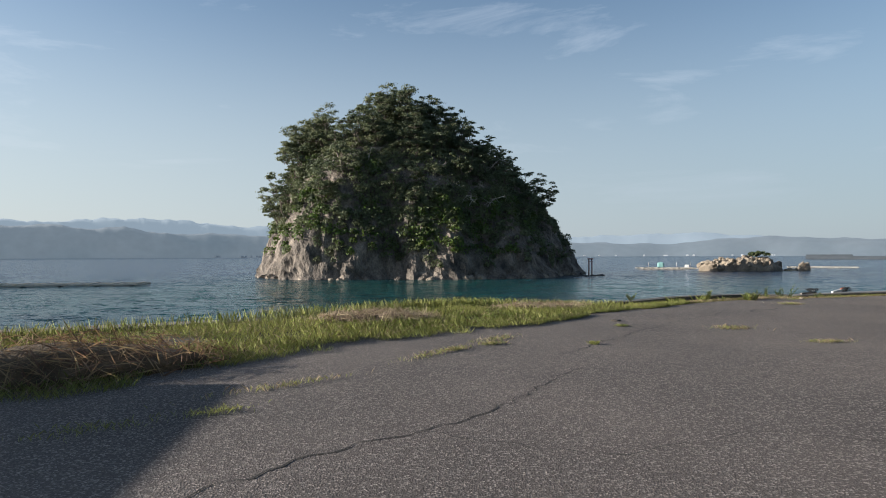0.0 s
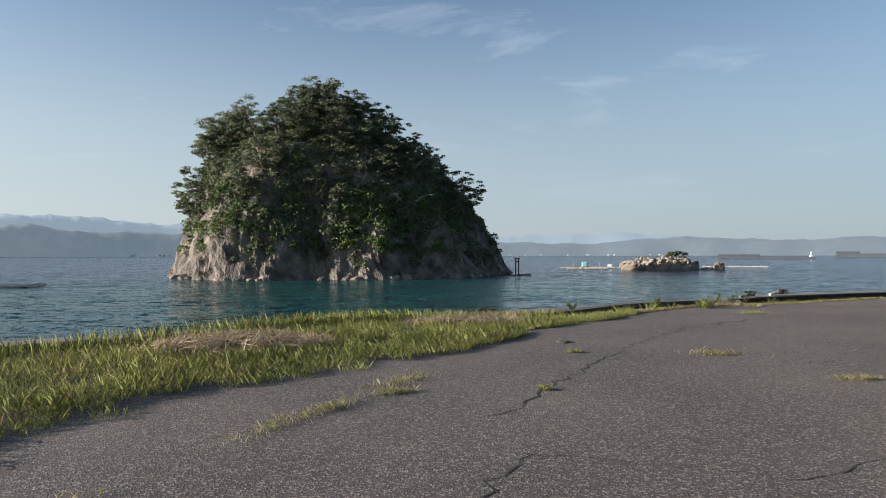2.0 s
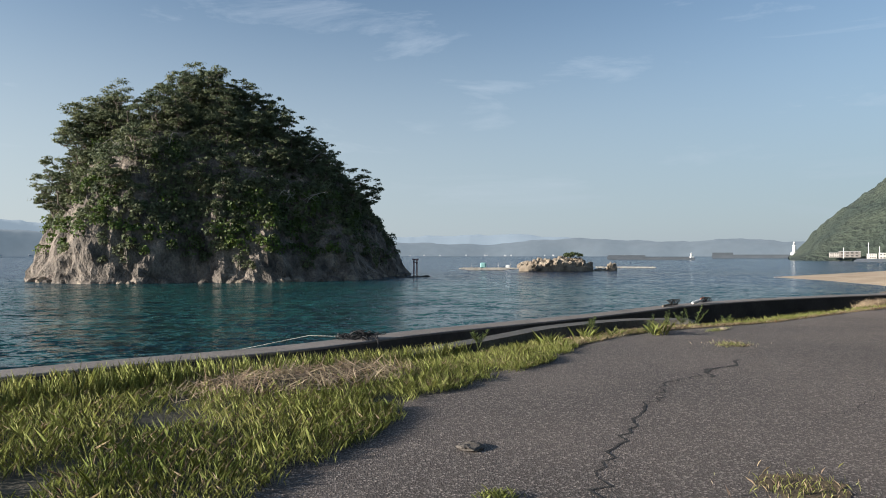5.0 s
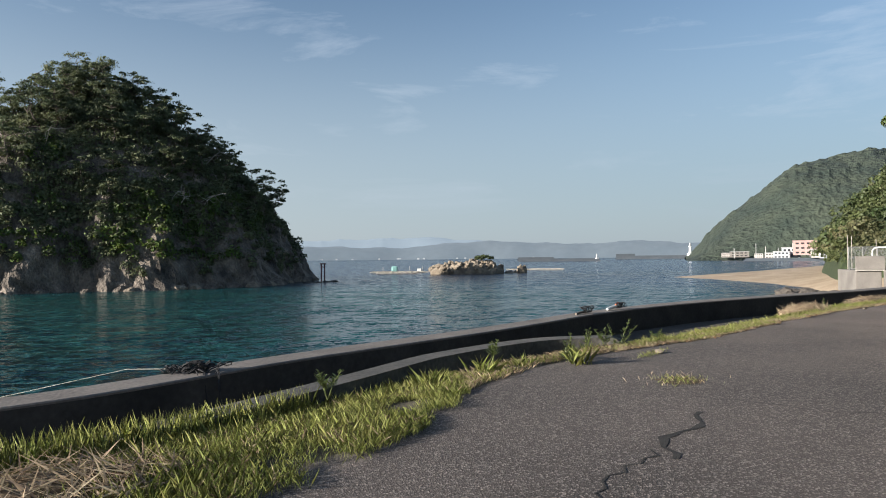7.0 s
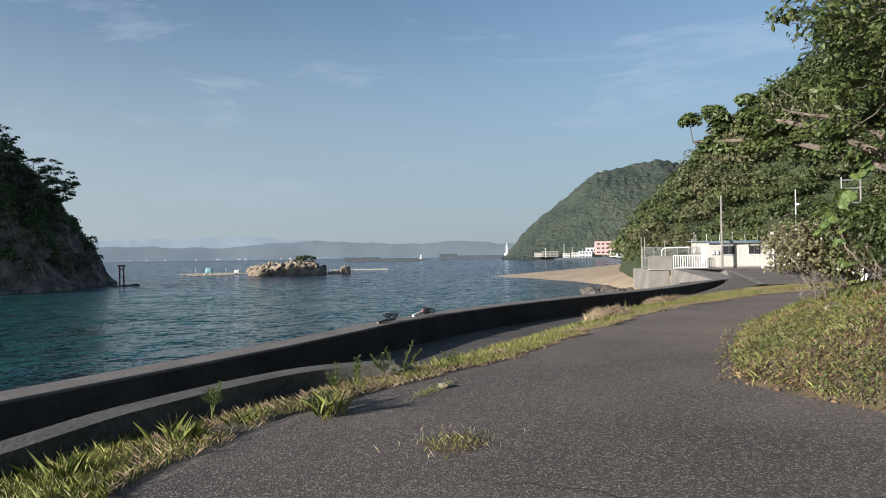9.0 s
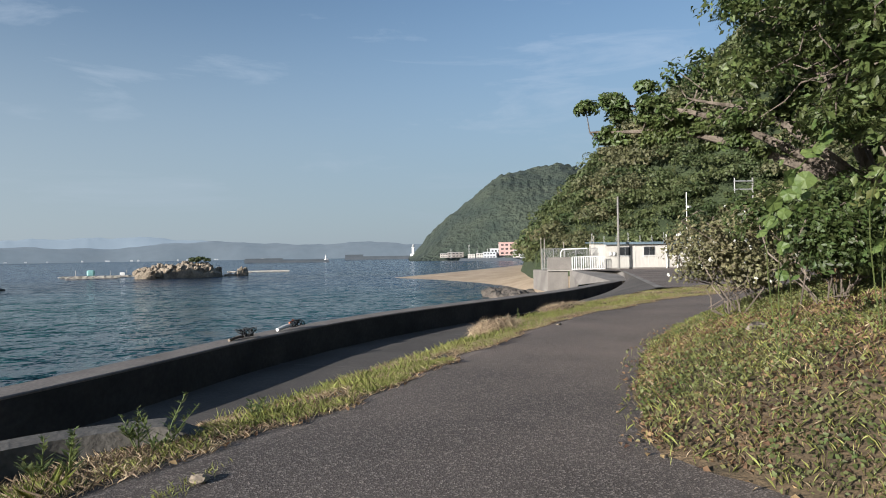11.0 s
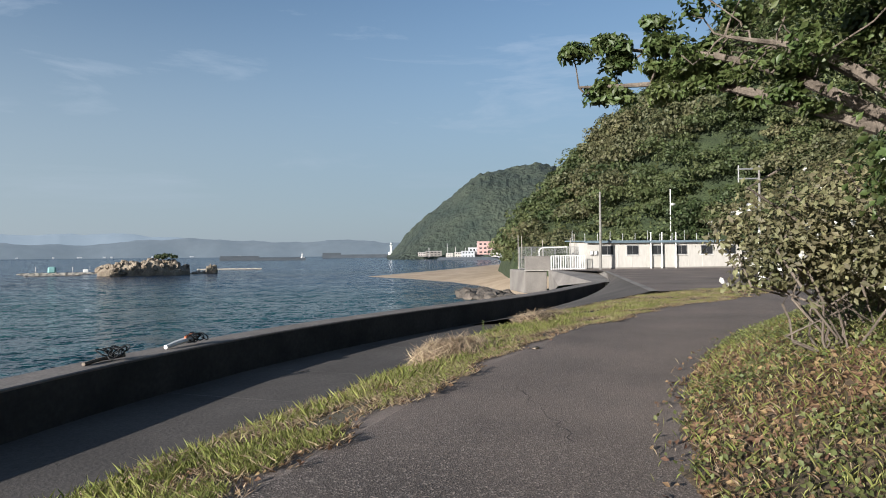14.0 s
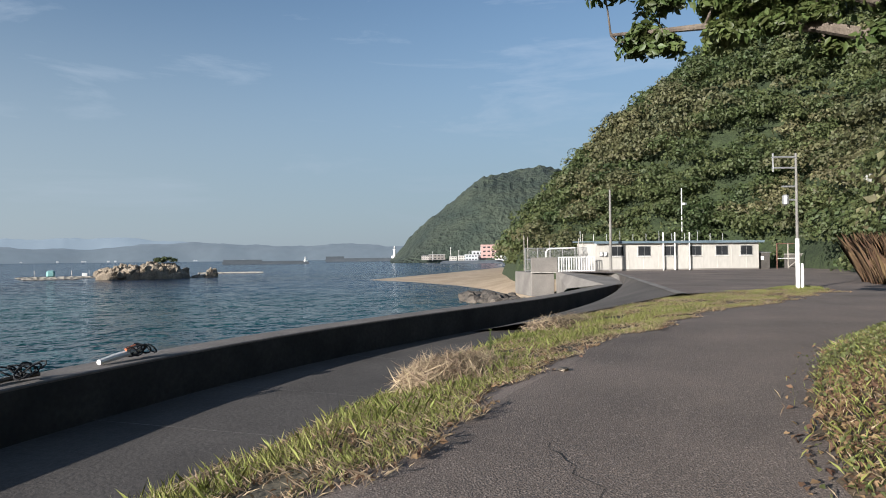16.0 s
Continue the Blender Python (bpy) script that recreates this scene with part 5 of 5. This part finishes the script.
# posts of the fence behind the roof
for k in range(12):
    bm = bmesh.new()
    tube(bm, [(0, 0, 0), (0, 0, 3.5 if k % 3 else 3.8)], 0.03, 6)
    t = part("net_post", bm, GREY_METAL)
    t.matrix_world = pose(*along(0.5 + k * 1.35, -5.6))
    tagged(t, "thin metal post behind the building", "post", "posts behind the building")


def pole(at, h, r, label, name="utility_pole"):
    bm = bmesh.new()
    tube(bm, [(0, 0, -0.3), (0, 0, h * 0.5), (0, 0, h)], [r, r * 0.85, r * 0.7], 10)
    t = thing(name, at, label, "pole")
    part("shaft", bm, POLE_CONC, t)
    return t


t = pole(tuple(along(0.75, 1.6)), 7.1, 0.13, "plain grey concrete pole beside the building")
bm = bmesh.new()
tube(bm, [(0, 0, 6.9), (0.18, 0, 6.95)], 0.03, 6)
part("bracket", bm, GREY_METAL, t)

# utility pole by the verge, with its white guard
t = pole((38.6, 28.1, 0), 5.1, 0.06, "slim utility pole with cross-arms beside the road")
for z, w in ((4.95, 0.9), (4.55, 0.9), (3.85, 0.55), (3.35, 0.45)):
    bm = bmesh.new()
    tube(bm, [(0, 0, z), (-w * 0.74, w * 0.67, z)], 0.035, 6)
    part("cross_arm", bm, GREY_METAL, t)
bm = bmesh.new()
tube(bm, [(-0.64, 0.58, 4.4), (-0.64, 0.58, 5.1)], 0.03, 6)
part("arm_end", bm, GREY_METAL, t)
bm = bmesh.new()
tube(bm, [(-0.3, 0.28, 3.15), (-0.3, 0.28, 3.2), (-0.3, 0.28, 3.5), (-0.3, 0.28, 3.55)], [0.05, 0.12, 0.12, 0.05], 10)
part("transformer", bm, GREY_METAL, t, "small grey transformer can")
bm = bmesh.new()
tube(bm, [(0, 0, -0.1), (0, 0, 1.9)], 0.075, 10)
part("guard", bm, WHITE, t, "white painted guard round the foot")
bm = bmesh.new()
tube(bm, [(0, 0, -0.1), (0, 0, 0.95), (0, 0, 0.98)], [0.05, 0.05, 0.03], 8)
t = part("marker_post", bm, WHITE)
t.matrix_world = pose(38.72, 27.98, 0)
tagged(t, "short white roadside marker post", "marker post")
# lamp pole on the hillside
bm = bmesh.new()
tube(bm, [(0, 0, -6), (0, 0, 2.4)], 0.06, 6)
t = thing("hill_pole", (83.3, 55.7, 6.6), "thin white pole among the hillside trees", "pole")
part("shaft", bm, WHITE, t)
part("lamp_box", boxed((0.6, 0.3, 0.25), (0.3, -0.2, 0.6), bevel=0.05), WHITE, t)

# sheds and gate to the right of the building
t = thing("frame_gate", tuple(along(17.2, 0.3)), "rusty pipe-framed gate with braces beside the building", "gate", rz=BRZ)
for x in (0, 1.1, 2.2):
    bm = bmesh.new()
    tube(bm, [(x, 0, -0.05), (x, 0, 2.35)], 0.05, 6)
    part("post", bm, DEADWOOD if x == 1.1 else RUST, t)
for z in (0.95, 2.3):
    bm = bmesh.new()
    tube(bm, [(0, 0, z), (2.2, 0, z)], 0.04, 6)
    part("rail", bm, WHITE if z < 1 else RUST, t)
bm = bmesh.new()
tube(bm, [(1.1, 0, 0.1), (2.2, 0, 0.9)], 0.035, 6)
part("brace", bm, DEADWOOD, t)
t = thing("tool_shed", tuple(along(15.85, -0.4)), "low dark shed with a white notice beside the building", "shed", rz=BRZ)
part("body", boxed((1.1, 1.6, 1.55), (0.55, 0.8, 0.75)), CONCRETE_DARK, t)
part("shed_roof", boxed((1.3, 1.8, 0.06), (0.55, 0.8, 1.56), (3, 0, 0)), GREY_METAL, t)
part("notice", boxed((0.3, 0.02, 0.35), (0.35, -0.02, 1.0)), WHITE, t, "small white notice board")
t = thing("garden_wall", tuple(along(19.5, -2.0)), "low grey concrete wall at the foot of the slope", "wall", rz=BRZ - 12)
for k in range(7):
    part("wall_panel", boxed((1.46, 0.12, 1.35), (0.75 + k * 1.5, 0, 0.62), bevel=0.015), CONCRETE if k % 2 else CONCRETE_DARK, t)
part("coping", boxed((10.5, 0.18, 0.08), (5.25, 0, 1.34), bevel=0.015), CONCRETE_PALE, t)

# ---- fenced platform over the beach ----
plat = thing("platform", tuple(along(-6.0, 0.2)), "pale concrete retaining block over the beach", "retaining wall", rz=BRZ)
part("lower_block", boxed((2.1, 6.0, 2.1), (1.05, 3.0, -1.1), bevel=0.04), CONCRETE, plat)
part("upper_wall", boxed((2.35, 0.25, 1.28), (1.17, -0.05, 0.62), bevel=0.02), CONCRETE, plat, "grey concrete parapet")
part("ledge", boxed((2.3, 0.3, 0.08), (1.1, -0.12, -0.06), bevel=0.02), CONCRETE_PALE, plat)
# sloping concrete apron end between wall and platform
a0, a1 = along(-3.8, 0.3, 0.0), along(0.2, 0.6, -0.02)
w_end = Vector((50.7, 43.5, WALL_TOP - 0.01))
mesh_object("wall_shoulder", [a0, a1, (55.9, 46.9, -0.02), (51.5, 43.3, WALL_TOP - 0.02), w_end, w_end + Vector((-0.55, 0.65, 0)), (54.5, 50.5, -1.2), along(-3.8, 0.5, -2.4), along(0.2, -4, 0.0), along(-3.8, -4, 0.0), (51.5, 43.3, -1.7), (55.9, 46.9, -1.7)],
            [(0, 1, 2, 3, 4), (0, 4, 5, 6), (0, 6, 7), (1, 0, 9, 8), (3, 2, 11, 10)], CONCRETE)
tagged(bpy.data.objects["wall_shoulder"], "sloping weathered concrete where the wall meets the platform", "retaining wall", kind="structure")


def railing(at, length, h, n, label):
    t = thing("railing", at, label, "railing", rz=BRZ)
    for z in (0.12, h):
        part("rail", boxed((length, 0.06, 0.07), (length / 2, 0, z), bevel=0.01), WHITE, t)
    for k in range(n):
        part("baluster", boxed((0.05 if k % 4 else 0.09, 0.04, h), (k * length / (n - 1), 0, h / 2)), WHITE, t)


railing(tuple(along(-3.7, 0.9, -0.05)), 3.2, 1.32, 15, "white metal railing on the platform edge")


def mesh_fence(at, length, h, label):
    t = thing("mesh_fence", at, label, "fence", rz=BRZ)
    n = int(length / 1.1)
    for k in range(n + 1):
        bm = bmesh.new()
        tube(bm, [(k * length / n, 0, -0.05), (k * length / n, 0, h)], 0.045, 6)
        part("post", bm, GREY_METAL, t)
    for z in (0.1, h * 0.5, h - 0.03):
        bm = bmesh.new()
        tube(bm, [(0, 0, z), (length, 0, z)], 0.035, 6)
        part("rail", bm, GREY_METAL, t)
    bm = bmesh.new()
    k = -h
    while k < length:
        for s in (1, -1):
            x0, x1 = max(0, k), min(length, k + h)
            z0, z1 = x0 - k, x1 - k
            if s < 0:
                z0, z1 = h - z0, h - z1
            d = 0.011
            vs = [bm.verts.new(p) for p in ((x0 - d, 0, z0), (x0 + d, 0, z0), (x1 + d, 0, z1), (x1 - d, 0, z1))]
            bm.faces.new(vs)
        k += 0.11
    m = part("wire_mesh", bm, GREY_METAL, t)
    tagged(m, kind="stuff")


mesh_fence(tuple(along(-5.9, -2.2, 0.0)), 5.9, 2.15, "grey wire mesh fence round the platform")
t = thing("pipe_arch", tuple(along(-4.4, -0.6, 0)), "bent white pipe arch by the fence", "pipe", rz=BRZ)
bm = bmesh.new()
tube(bm, [(0, 0, 0), (0, 0, 1.75), (0.15, 0, 1.98), (0.5, 0, 2.05), (2.7, 0, 2.1)], 0.06, 8)
part("pipe", bm, WHITE, t)
for k, h in ((0.0, 3.3), (0.35, 3.2), (2.4, 2.8), (5.2, 3.0), (5.6, 3.4)):
    bm = bmesh.new()
    tube(bm, [(0, 0, 0), (0, 0, h)], 0.035, 6)
    t = part("thin_post", bm, DEADWOOD)
    t.matrix_world = pose(*along(-5.9 + k, -2.6))
    tagged(t, "thin weathered post behind the mesh fence", "post", "posts at the fence")
rng = np.random.default_rng(17)

# ---- beach and shore rocks ----
beach_low = [(100, 140), (97, 120), (91, 101), (84, 87), (74, 73), (64, 61)]
beach_mid = [(128, 142), (116, 122), (103, 105), (92, 91), (79, 76), (69, 63)]
beach_top = [(175, 160), (150, 135), (124, 112), (104, 94), (86, 78), (74, 64)]
loft("beach", [[Vector((x, y, z)) for x, y in ln] for ln, z in ((beach_low, SEA - 0.05), (beach_mid, SEA + 1.0), (beach_top, -1.6))], SAND)
tagged(bpy.data.objects["beach"], "strip of pale sand beach", "beach", kind="structure")
for k in range(46):
    f = rng.random()
    x, y = 70.5 - 13 * f + rng.normal() * 1.2, 75 - 18 * f + rng.normal() * 1.2
    lump("shore_rock", (x, y, SEA + rng.uniform(-0.1, 0.35)), rng.uniform(0.5, 1.25), rng, ROCK_DARK, "brown boulder at the foot of the sea wall", "rock", 0.65, "shore rocks")

# ---- rock islet, torii, rafts ----


def islet(at, rx, ry, h, rz, n, label, seed):
    """A reef: a rough mound with boulders lying over it, each a part."""
    r = np.random.default_rng(seed)
    t = thing("rock_islet", at, label, "rock", "rock islets", rz)

    def top(x, y):
        q = 1 - x * x - y * y
        return h * max(0, q) ** 0.35 * (0.72 + 0.4 * noise.noise((x * 3.3, y * 2.0, seed * 3.0)) + 0.2 * noise.noise((x * 9, y * 5, seed)))

    bm = bmesh.new()
    bmesh.ops.create_grid(bm, x_segments=70, y_segments=36, size=1.0)
    for v in bm.verts:
        x, y = v.co.x * 1.04, v.co.y * 1.04
        z = top(x, y) + (0.5 * noise.noise((x * rx * 0.9, y * ry * 0.9, seed)) if x * x + y * y < 1 else -1.0)
        v.co = Vector((x * rx, y * ry, z))
    part("reef", bm, ROCK_PALE, t)
    for k in range(n):
        x, y = r.uniform(-0.97, 0.97), r.uniform(-0.97, 0.5)
        if x * x + y * y > 0.98:
            continue
        w = r.uniform(0.4, 1.1) * min(1.0, ry / 3)
        bm = bmesh.new()
        bmesh.ops.create_icosphere(bm, subdivisions=2, radius=w)
        o = Vector(r.normal(size=3) * 9)
        for v in bm.verts:
            v.co *= 1 + 0.45 * noise.noise(v.co * (1.7 / w) + o) + 0.2 * noise.noise(v.co * (4.1 / w) + o)
        bmesh.ops.translate(bm, verts=bm.verts, vec=(x * rx, y * ry, top(x, y) + w * 0.1))
        part("boulder", bm, ROCK_PALE, t)
    return t


islet((73.0, 203, SEA), 11.6, 5, 4.6, -17, 85, "jagged pale tan rock islet in the bay", 1)
islet((93.0, 206, SEA), 1.8, 1.6, 3.0, 0, 9, "small rounded rock beside the islet", 5)
islet((88.0, 204.5, SEA - 0.2), 2.4, 1.4, 0.9, 0, 9, "low dark rock at the water line", 8)
rng = np.random.default_rng(71)
vs = []
for _ in range(12):
    p, d = blob_points((78 + rng.normal() * 1.8, 201.5 + rng.normal() * 1.2, SEA + 4.6 + rng.uniform(0, 0.8)), 0.9, 50, rng, 0.7)
    vs.append(cloud_mesh(p, 0.35, rng, 0.2, 2.0, d))
tagged(leaves_object("islet_scrub", np.concatenate(vs), LEAF_HILL), "dry scrub on top of the rock islet", "scrub", kind="stuff")

tor = thing("torii", (22.3, 158, SEA), "small faded vermilion torii gate on the shore rocks", "torii", rz=60)
for x in (-0.9, 0.9):
    bm = bmesh.new()
    tube(bm, [(x * 1.08, 0, -0.3), (x, 0, 3.9)], 0.16, 8)
    part("pillar", bm, PURPLE, tor)
part("lintel", boxed((3.2, 0.3, 0.28), (0, 0, 4.0), bevel=0.04), PURPLE, tor)
part("tie_beam", boxed((2.4, 0.2, 0.2), (0, 0, 3.3), bevel=0.02), PURPLE, tor)
for k in range(34):
    a = rng.uniform(-2.6, -0.1) if k > 8 else rng.uniform(-0.25, 0.25)
    r = island_radius(a) * rng.uniform(0.985, 1.03)
    lump("foot_rock", (IC.x + math.cos(a) * r, IC.y + math.sin(a) * r, SEA), rng.uniform(0.6, 1.7), rng, ROCK_PALE if k % 2 else ROCK, "boulder at the foot of the island cliff", "rock", 0.65, "island rocks")
for k in range(7):
    lump("foot_rock", (18 + k * 1.2 + rng.normal() * 0.3, 152 + k * 0.9 + rng.normal(), SEA - 0.2), rng.uniform(0.6, 1.3), rng, ROCK_DARK, "low dark rock beside the torii gate", "rock", 0.5, "torii rocks")
# bare dead branches on the island
for k in range(16):
    a = rng.uniform(-2.4, -0.5)
    u = rng.uniform(0.62, 0.86)
    x, y, z = island_point(u, a)
    out = Vector((math.cos(a), math.sin(a), 0))
    t = thing("dead_branch", (x, y, z - 0.2), "bleached dead tree branch on the island slope", "dead tree", "dead trees on the island")
    bm = bmesh.new()
    tip = out * 3.2 + Vector((rng.normal() * 1.6, rng.normal() * 0.5, rng.uniform(0.8, 3.4)))
    ln = branchy(bm, (0, 0, 0), tip, 0.11, rng, 0.2, 5)
    for q in range(5):
        b = ln[2 + q % 3]
        branchy(bm, b, b + Vector((rng.normal() * 1.1, rng.normal() * 0.5, rng.normal() * 0.7 + 0.3)), 0.05, rng, 0.2, 3)
    part("branch", bm, DEADWOOD, t)


def raft(at, length, width, rz, label, hut=False):
    t = thing("oyster_raft", at, label, "raft", "oyster rafts", rz)
    for k in range(5):
        bm = bmesh.new()
        y = (k / 4 - 0.5) * width
        tube(bm, [(-length / 2 + rng.normal() * 0.5, y, 0.25), (0, y + rng.normal() * 0.1, 0.3), (length / 2 + rng.normal() * 0.5, y, 0.25)], 0.16, 6)
        part("pole", bm, BAMBOO, t)
    for k in range(9):
        bm = bmesh.new()
        x = (k / 8 - 0.5) * length * 0.95
        tube(bm, [(x, -width / 2 - 0.4, 0.45), (x, width / 2 + 0.4, 0.45)], 0.10, 6)
        part("cross_pole", bm, BAMBOO, t)
    for k in range(6):
        bm = bmesh.new()
        x = (k / 5 - 0.5) * length * 0.9
        tube(bm, [(x, -width / 2, 0.0), (x, -width / 2 + 1.0, 0.0)], 0.32, 8)
        part("float", bm, BLACK_NET, t)
    if hut:
        part("winch_cover", boxed((2.2, 1.6, 2.0), (-length * 0.08, 0, 1.3), bevel=0.4), TEAL, t, "pale teal tarpaulin cover")
        part("crate", boxed((1.4, 1.2, 1.0), (length * 0.38, 0.4, 0.9), bevel=0.1), WHITE, t)
        for x in (-0.3, 0.2, 0.44):
            bm = bmesh.new()
            tube(bm, [(x * length, 0.5, 0), (x * length, 0.5, 2.2)], 0.06, 5)
            part("stake", bm, BAMBOO, t)


raft((-74, 102, SEA), 30, 6, 18, "flat oyster raft of pale bamboo poles")
raft((60, 238, SEA), 19, 9, -18, "oyster raft with a teal tarpaulin cover", True)
raft((55, 221, SEA), 13, 5, -18, "low oyster raft of bamboo poles")
raft((118, 248, SEA), 22, 7, -28, "low dark oyster raft of bamboo poles")

# ---- harbour: breakwaters, lighthouses, town ----


def at_bearing(b, d, z=0.0):
    """A place by bearing and distance from the end of the walk."""
    return Vector((12.2 + math.sin(radians(b)) * d, 19.0 + math.cos(radians(b)) * d, z))


def breakwater(b0, b1, d, h, label, mat=HAZE_CONC, w=8.0):
    p, q = at_bearing(b0, d), at_bearing(b1, d)
    t = thing("breakwater", tuple((p + q) / 2 + Vector((0, 0, SEA))), label, "breakwater", "harbour breakwaters", math.degrees(math.atan2(q.y - p.y, q.x - p.x)))
    ln = (q - p).length
    part("base", boxed((ln, w, h * 0.55 + 2), (0, 0, h * 0.27 - 1), bevel=0.2), mat, t)
    part("parapet", boxed((ln * 0.97, w * 0.3, h * 0.5), (0, w * 0.3, h * 0.75), bevel=0.1), HAZE_CONC, t)
    return t


breakwater(38.2, 43.2, 800, 7.0, "dark concrete breakwater with the white lighthouse")
breakwater(32.6, 38.6, 1150, 6.0, "long grey breakwater at the harbour mouth")
breakwater(32.6, 34.2, 1100, 9.0, "stub of dark breakwater at the harbour mouth")
breakwater(24.2, 31.2, 720, 3.2, "low grey detached breakwater")
breakwater(24.2, 27.4, 960, 5.0, "low dark detached breakwater")
breakwater(42.5, 49.5, 560, 2.4, "low quay wall in front of the harbour town")


def lighthouse(at, h, r, label):
    t = thing("lighthouse", tuple(at), label, "lighthouse", "lighthouses")
    bm = bmesh.new()
    tube(bm, [(0, 0, 0), (0, 0, h * 0.7)], [r, r * 0.75], 14)
    part("tower", bm, WHITE, t)
    bm = bmesh.new()
    tube(bm, [(0, 0, h * 0.7), (0, 0, h * 0.74)], r * 1.25, 14)
    part("gallery", bm, WHITE, t)
    bm = bmesh.new()
    tube(bm, [(0, 0, h * 0.74), (0, 0, h * 0.88)], r * 0.5, 12)
    part("lantern", bm, GREY_METAL, t)
    bm = bmesh.new()
    tube(bm, [(0, 0, h * 0.88), (0, 0, h * 0.94), (0, 0, h)], [r * 0.6, r * 0.3, 0.1], 12)
    part("dome", bm, WHITE, t)
    part("base_house", boxed((r * 4.5, r * 3, h * 0.2), (r * 0.8, 0, h * 0.1), bevel=0.1), WHITE, t)


lighthouse(at_bearing(38.5, 798, SEA + 5.0), 15, 1.7, "white lighthouse at the end of the breakwater")
lighthouse(at_bearing(30.9, 718, SEA + 2.5), 5.5, 0.8, "small white beacon on the detached breakwater")


def far_house(b, d, w, h, label, mat, z=0.0, storeys=2, name="harbour_building"):
    d *= 0.86
    p = at_bearing(b, d)
    t = thing(name, (p.x, p.y, SEA + 1.5 + z), label, "building", "harbour town", -b)
    part("wall", boxed((w, w * 0.6, h), (0, 0, h / 2)), mat, t)
    part("roof", boxed((w * 1.04, w * 0.64, h * 0.08), (0, 0, h * 1.03), bevel=0.1), GREY_METAL if mat is not PINK else PINK, t)
    for f in range(storeys):
        for k in range(4):
            part("window", boxed((w * 0.13, 0.2, h / storeys * 0.38), ((k - 1.5) * w * 0.22, -w * 0.3 - 0.05, h / storeys * (f + 0.55))), DARK_GLASS, t)


for b, d, w, h, m, z, lab in ((46.9, 690, 18, 11.0, PINK, 3.0, "pink three-storey building by the harbour"), (45.9, 700, 14, 8.0, HAZE_WHITE, 1.0, "white two-storey harbour building"), (45.2, 690, 12, 6.0, HAZE_WHITE, 0, "low white harbour building"),
                              (44.5, 710, 10, 5.0, WALL_WHITE, 0, "low pale harbour building"), (47.8, 650, 11, 6.0, WALL_WHITE, 1.0, "cream house at the foot of the hill"), (47.4, 690, 8, 8.0, HAZE_WHITE, 2.0, "white house behind the harbour"),
                              (42.2, 760, 16, 5.0, CONCRETE, 1.5, "grey fish-market shed on the quay"), (41.2, 770, 8, 4.0, CONCRETE_PALE, 1.5, "low grey shed on the quay"), (46.4, 730, 9, 10.0, WALL_WHITE, 3, "tall cream building behind the harbour"),
                              (48.3, 640, 9, 4.5, HAZE_WHITE, 0.5, "low white house at the foot of the hill"), (43.6, 740, 7, 4.0, WALL_WHITE, 0.5, "small pale house by the quay")):
    far_house(b, d, w, h, lab, m, z, 3 if m is PINK else 2)
# mast and crane over the quay
for b, h in ((43.4, 13), (44.1, 10), (41.8, 9), (45.0, 9)):
    bm = bmesh.new()
    tube(bm, [(0, 0, 0), (0, 0, h)], 0.25, 6)
    t = part("harbour_mast", bm, GREY_METAL)
    p = at_bearing(b, 610)
    t.matrix_world = pose(p.x, p.y, SEA + 2)
    tagged(t, "thin grey mast in the harbour", "mast", "harbour masts")
# white specks of houses along the far shore
rng = np.random.default_rng(90)
for k in range(26):
    b = rng.choice([rng.uniform(5, 30), rng.uniform(12, 24), rng.uniform(-24, -18)])
    w = rng.uniform(5, 12)
    t = part("shore_house", boxed((w, 10, rng.uniform(3, 6)), (0, 0, 2), bevel=0.4), HAZE_WHITE)
    t.matrix_world = pose(math.sin(radians(b)) * 2560, math.cos(radians(b)) * 2560, SEA + 2, 0, 0, -b)
    tagged(t, "tiny white building on the far shore", "building", "far shore buildings")

# ---- shed west of the road, whose shadow falls on the asphalt ----
shed = thing("roadside_shed", (-13.14, 1.01, 0), "plain grey shed standing beyond the verge", "shed", rz=10)
part("wall", boxed((3.2, 9.0, 3.7), (0, -1.3, 0.3)), CONCRETE, shed)
part("roof", boxed((3.6, 9.4, 0.12), (0, -1.3, 2.16), bevel=0.03), GREY_METAL, shed)
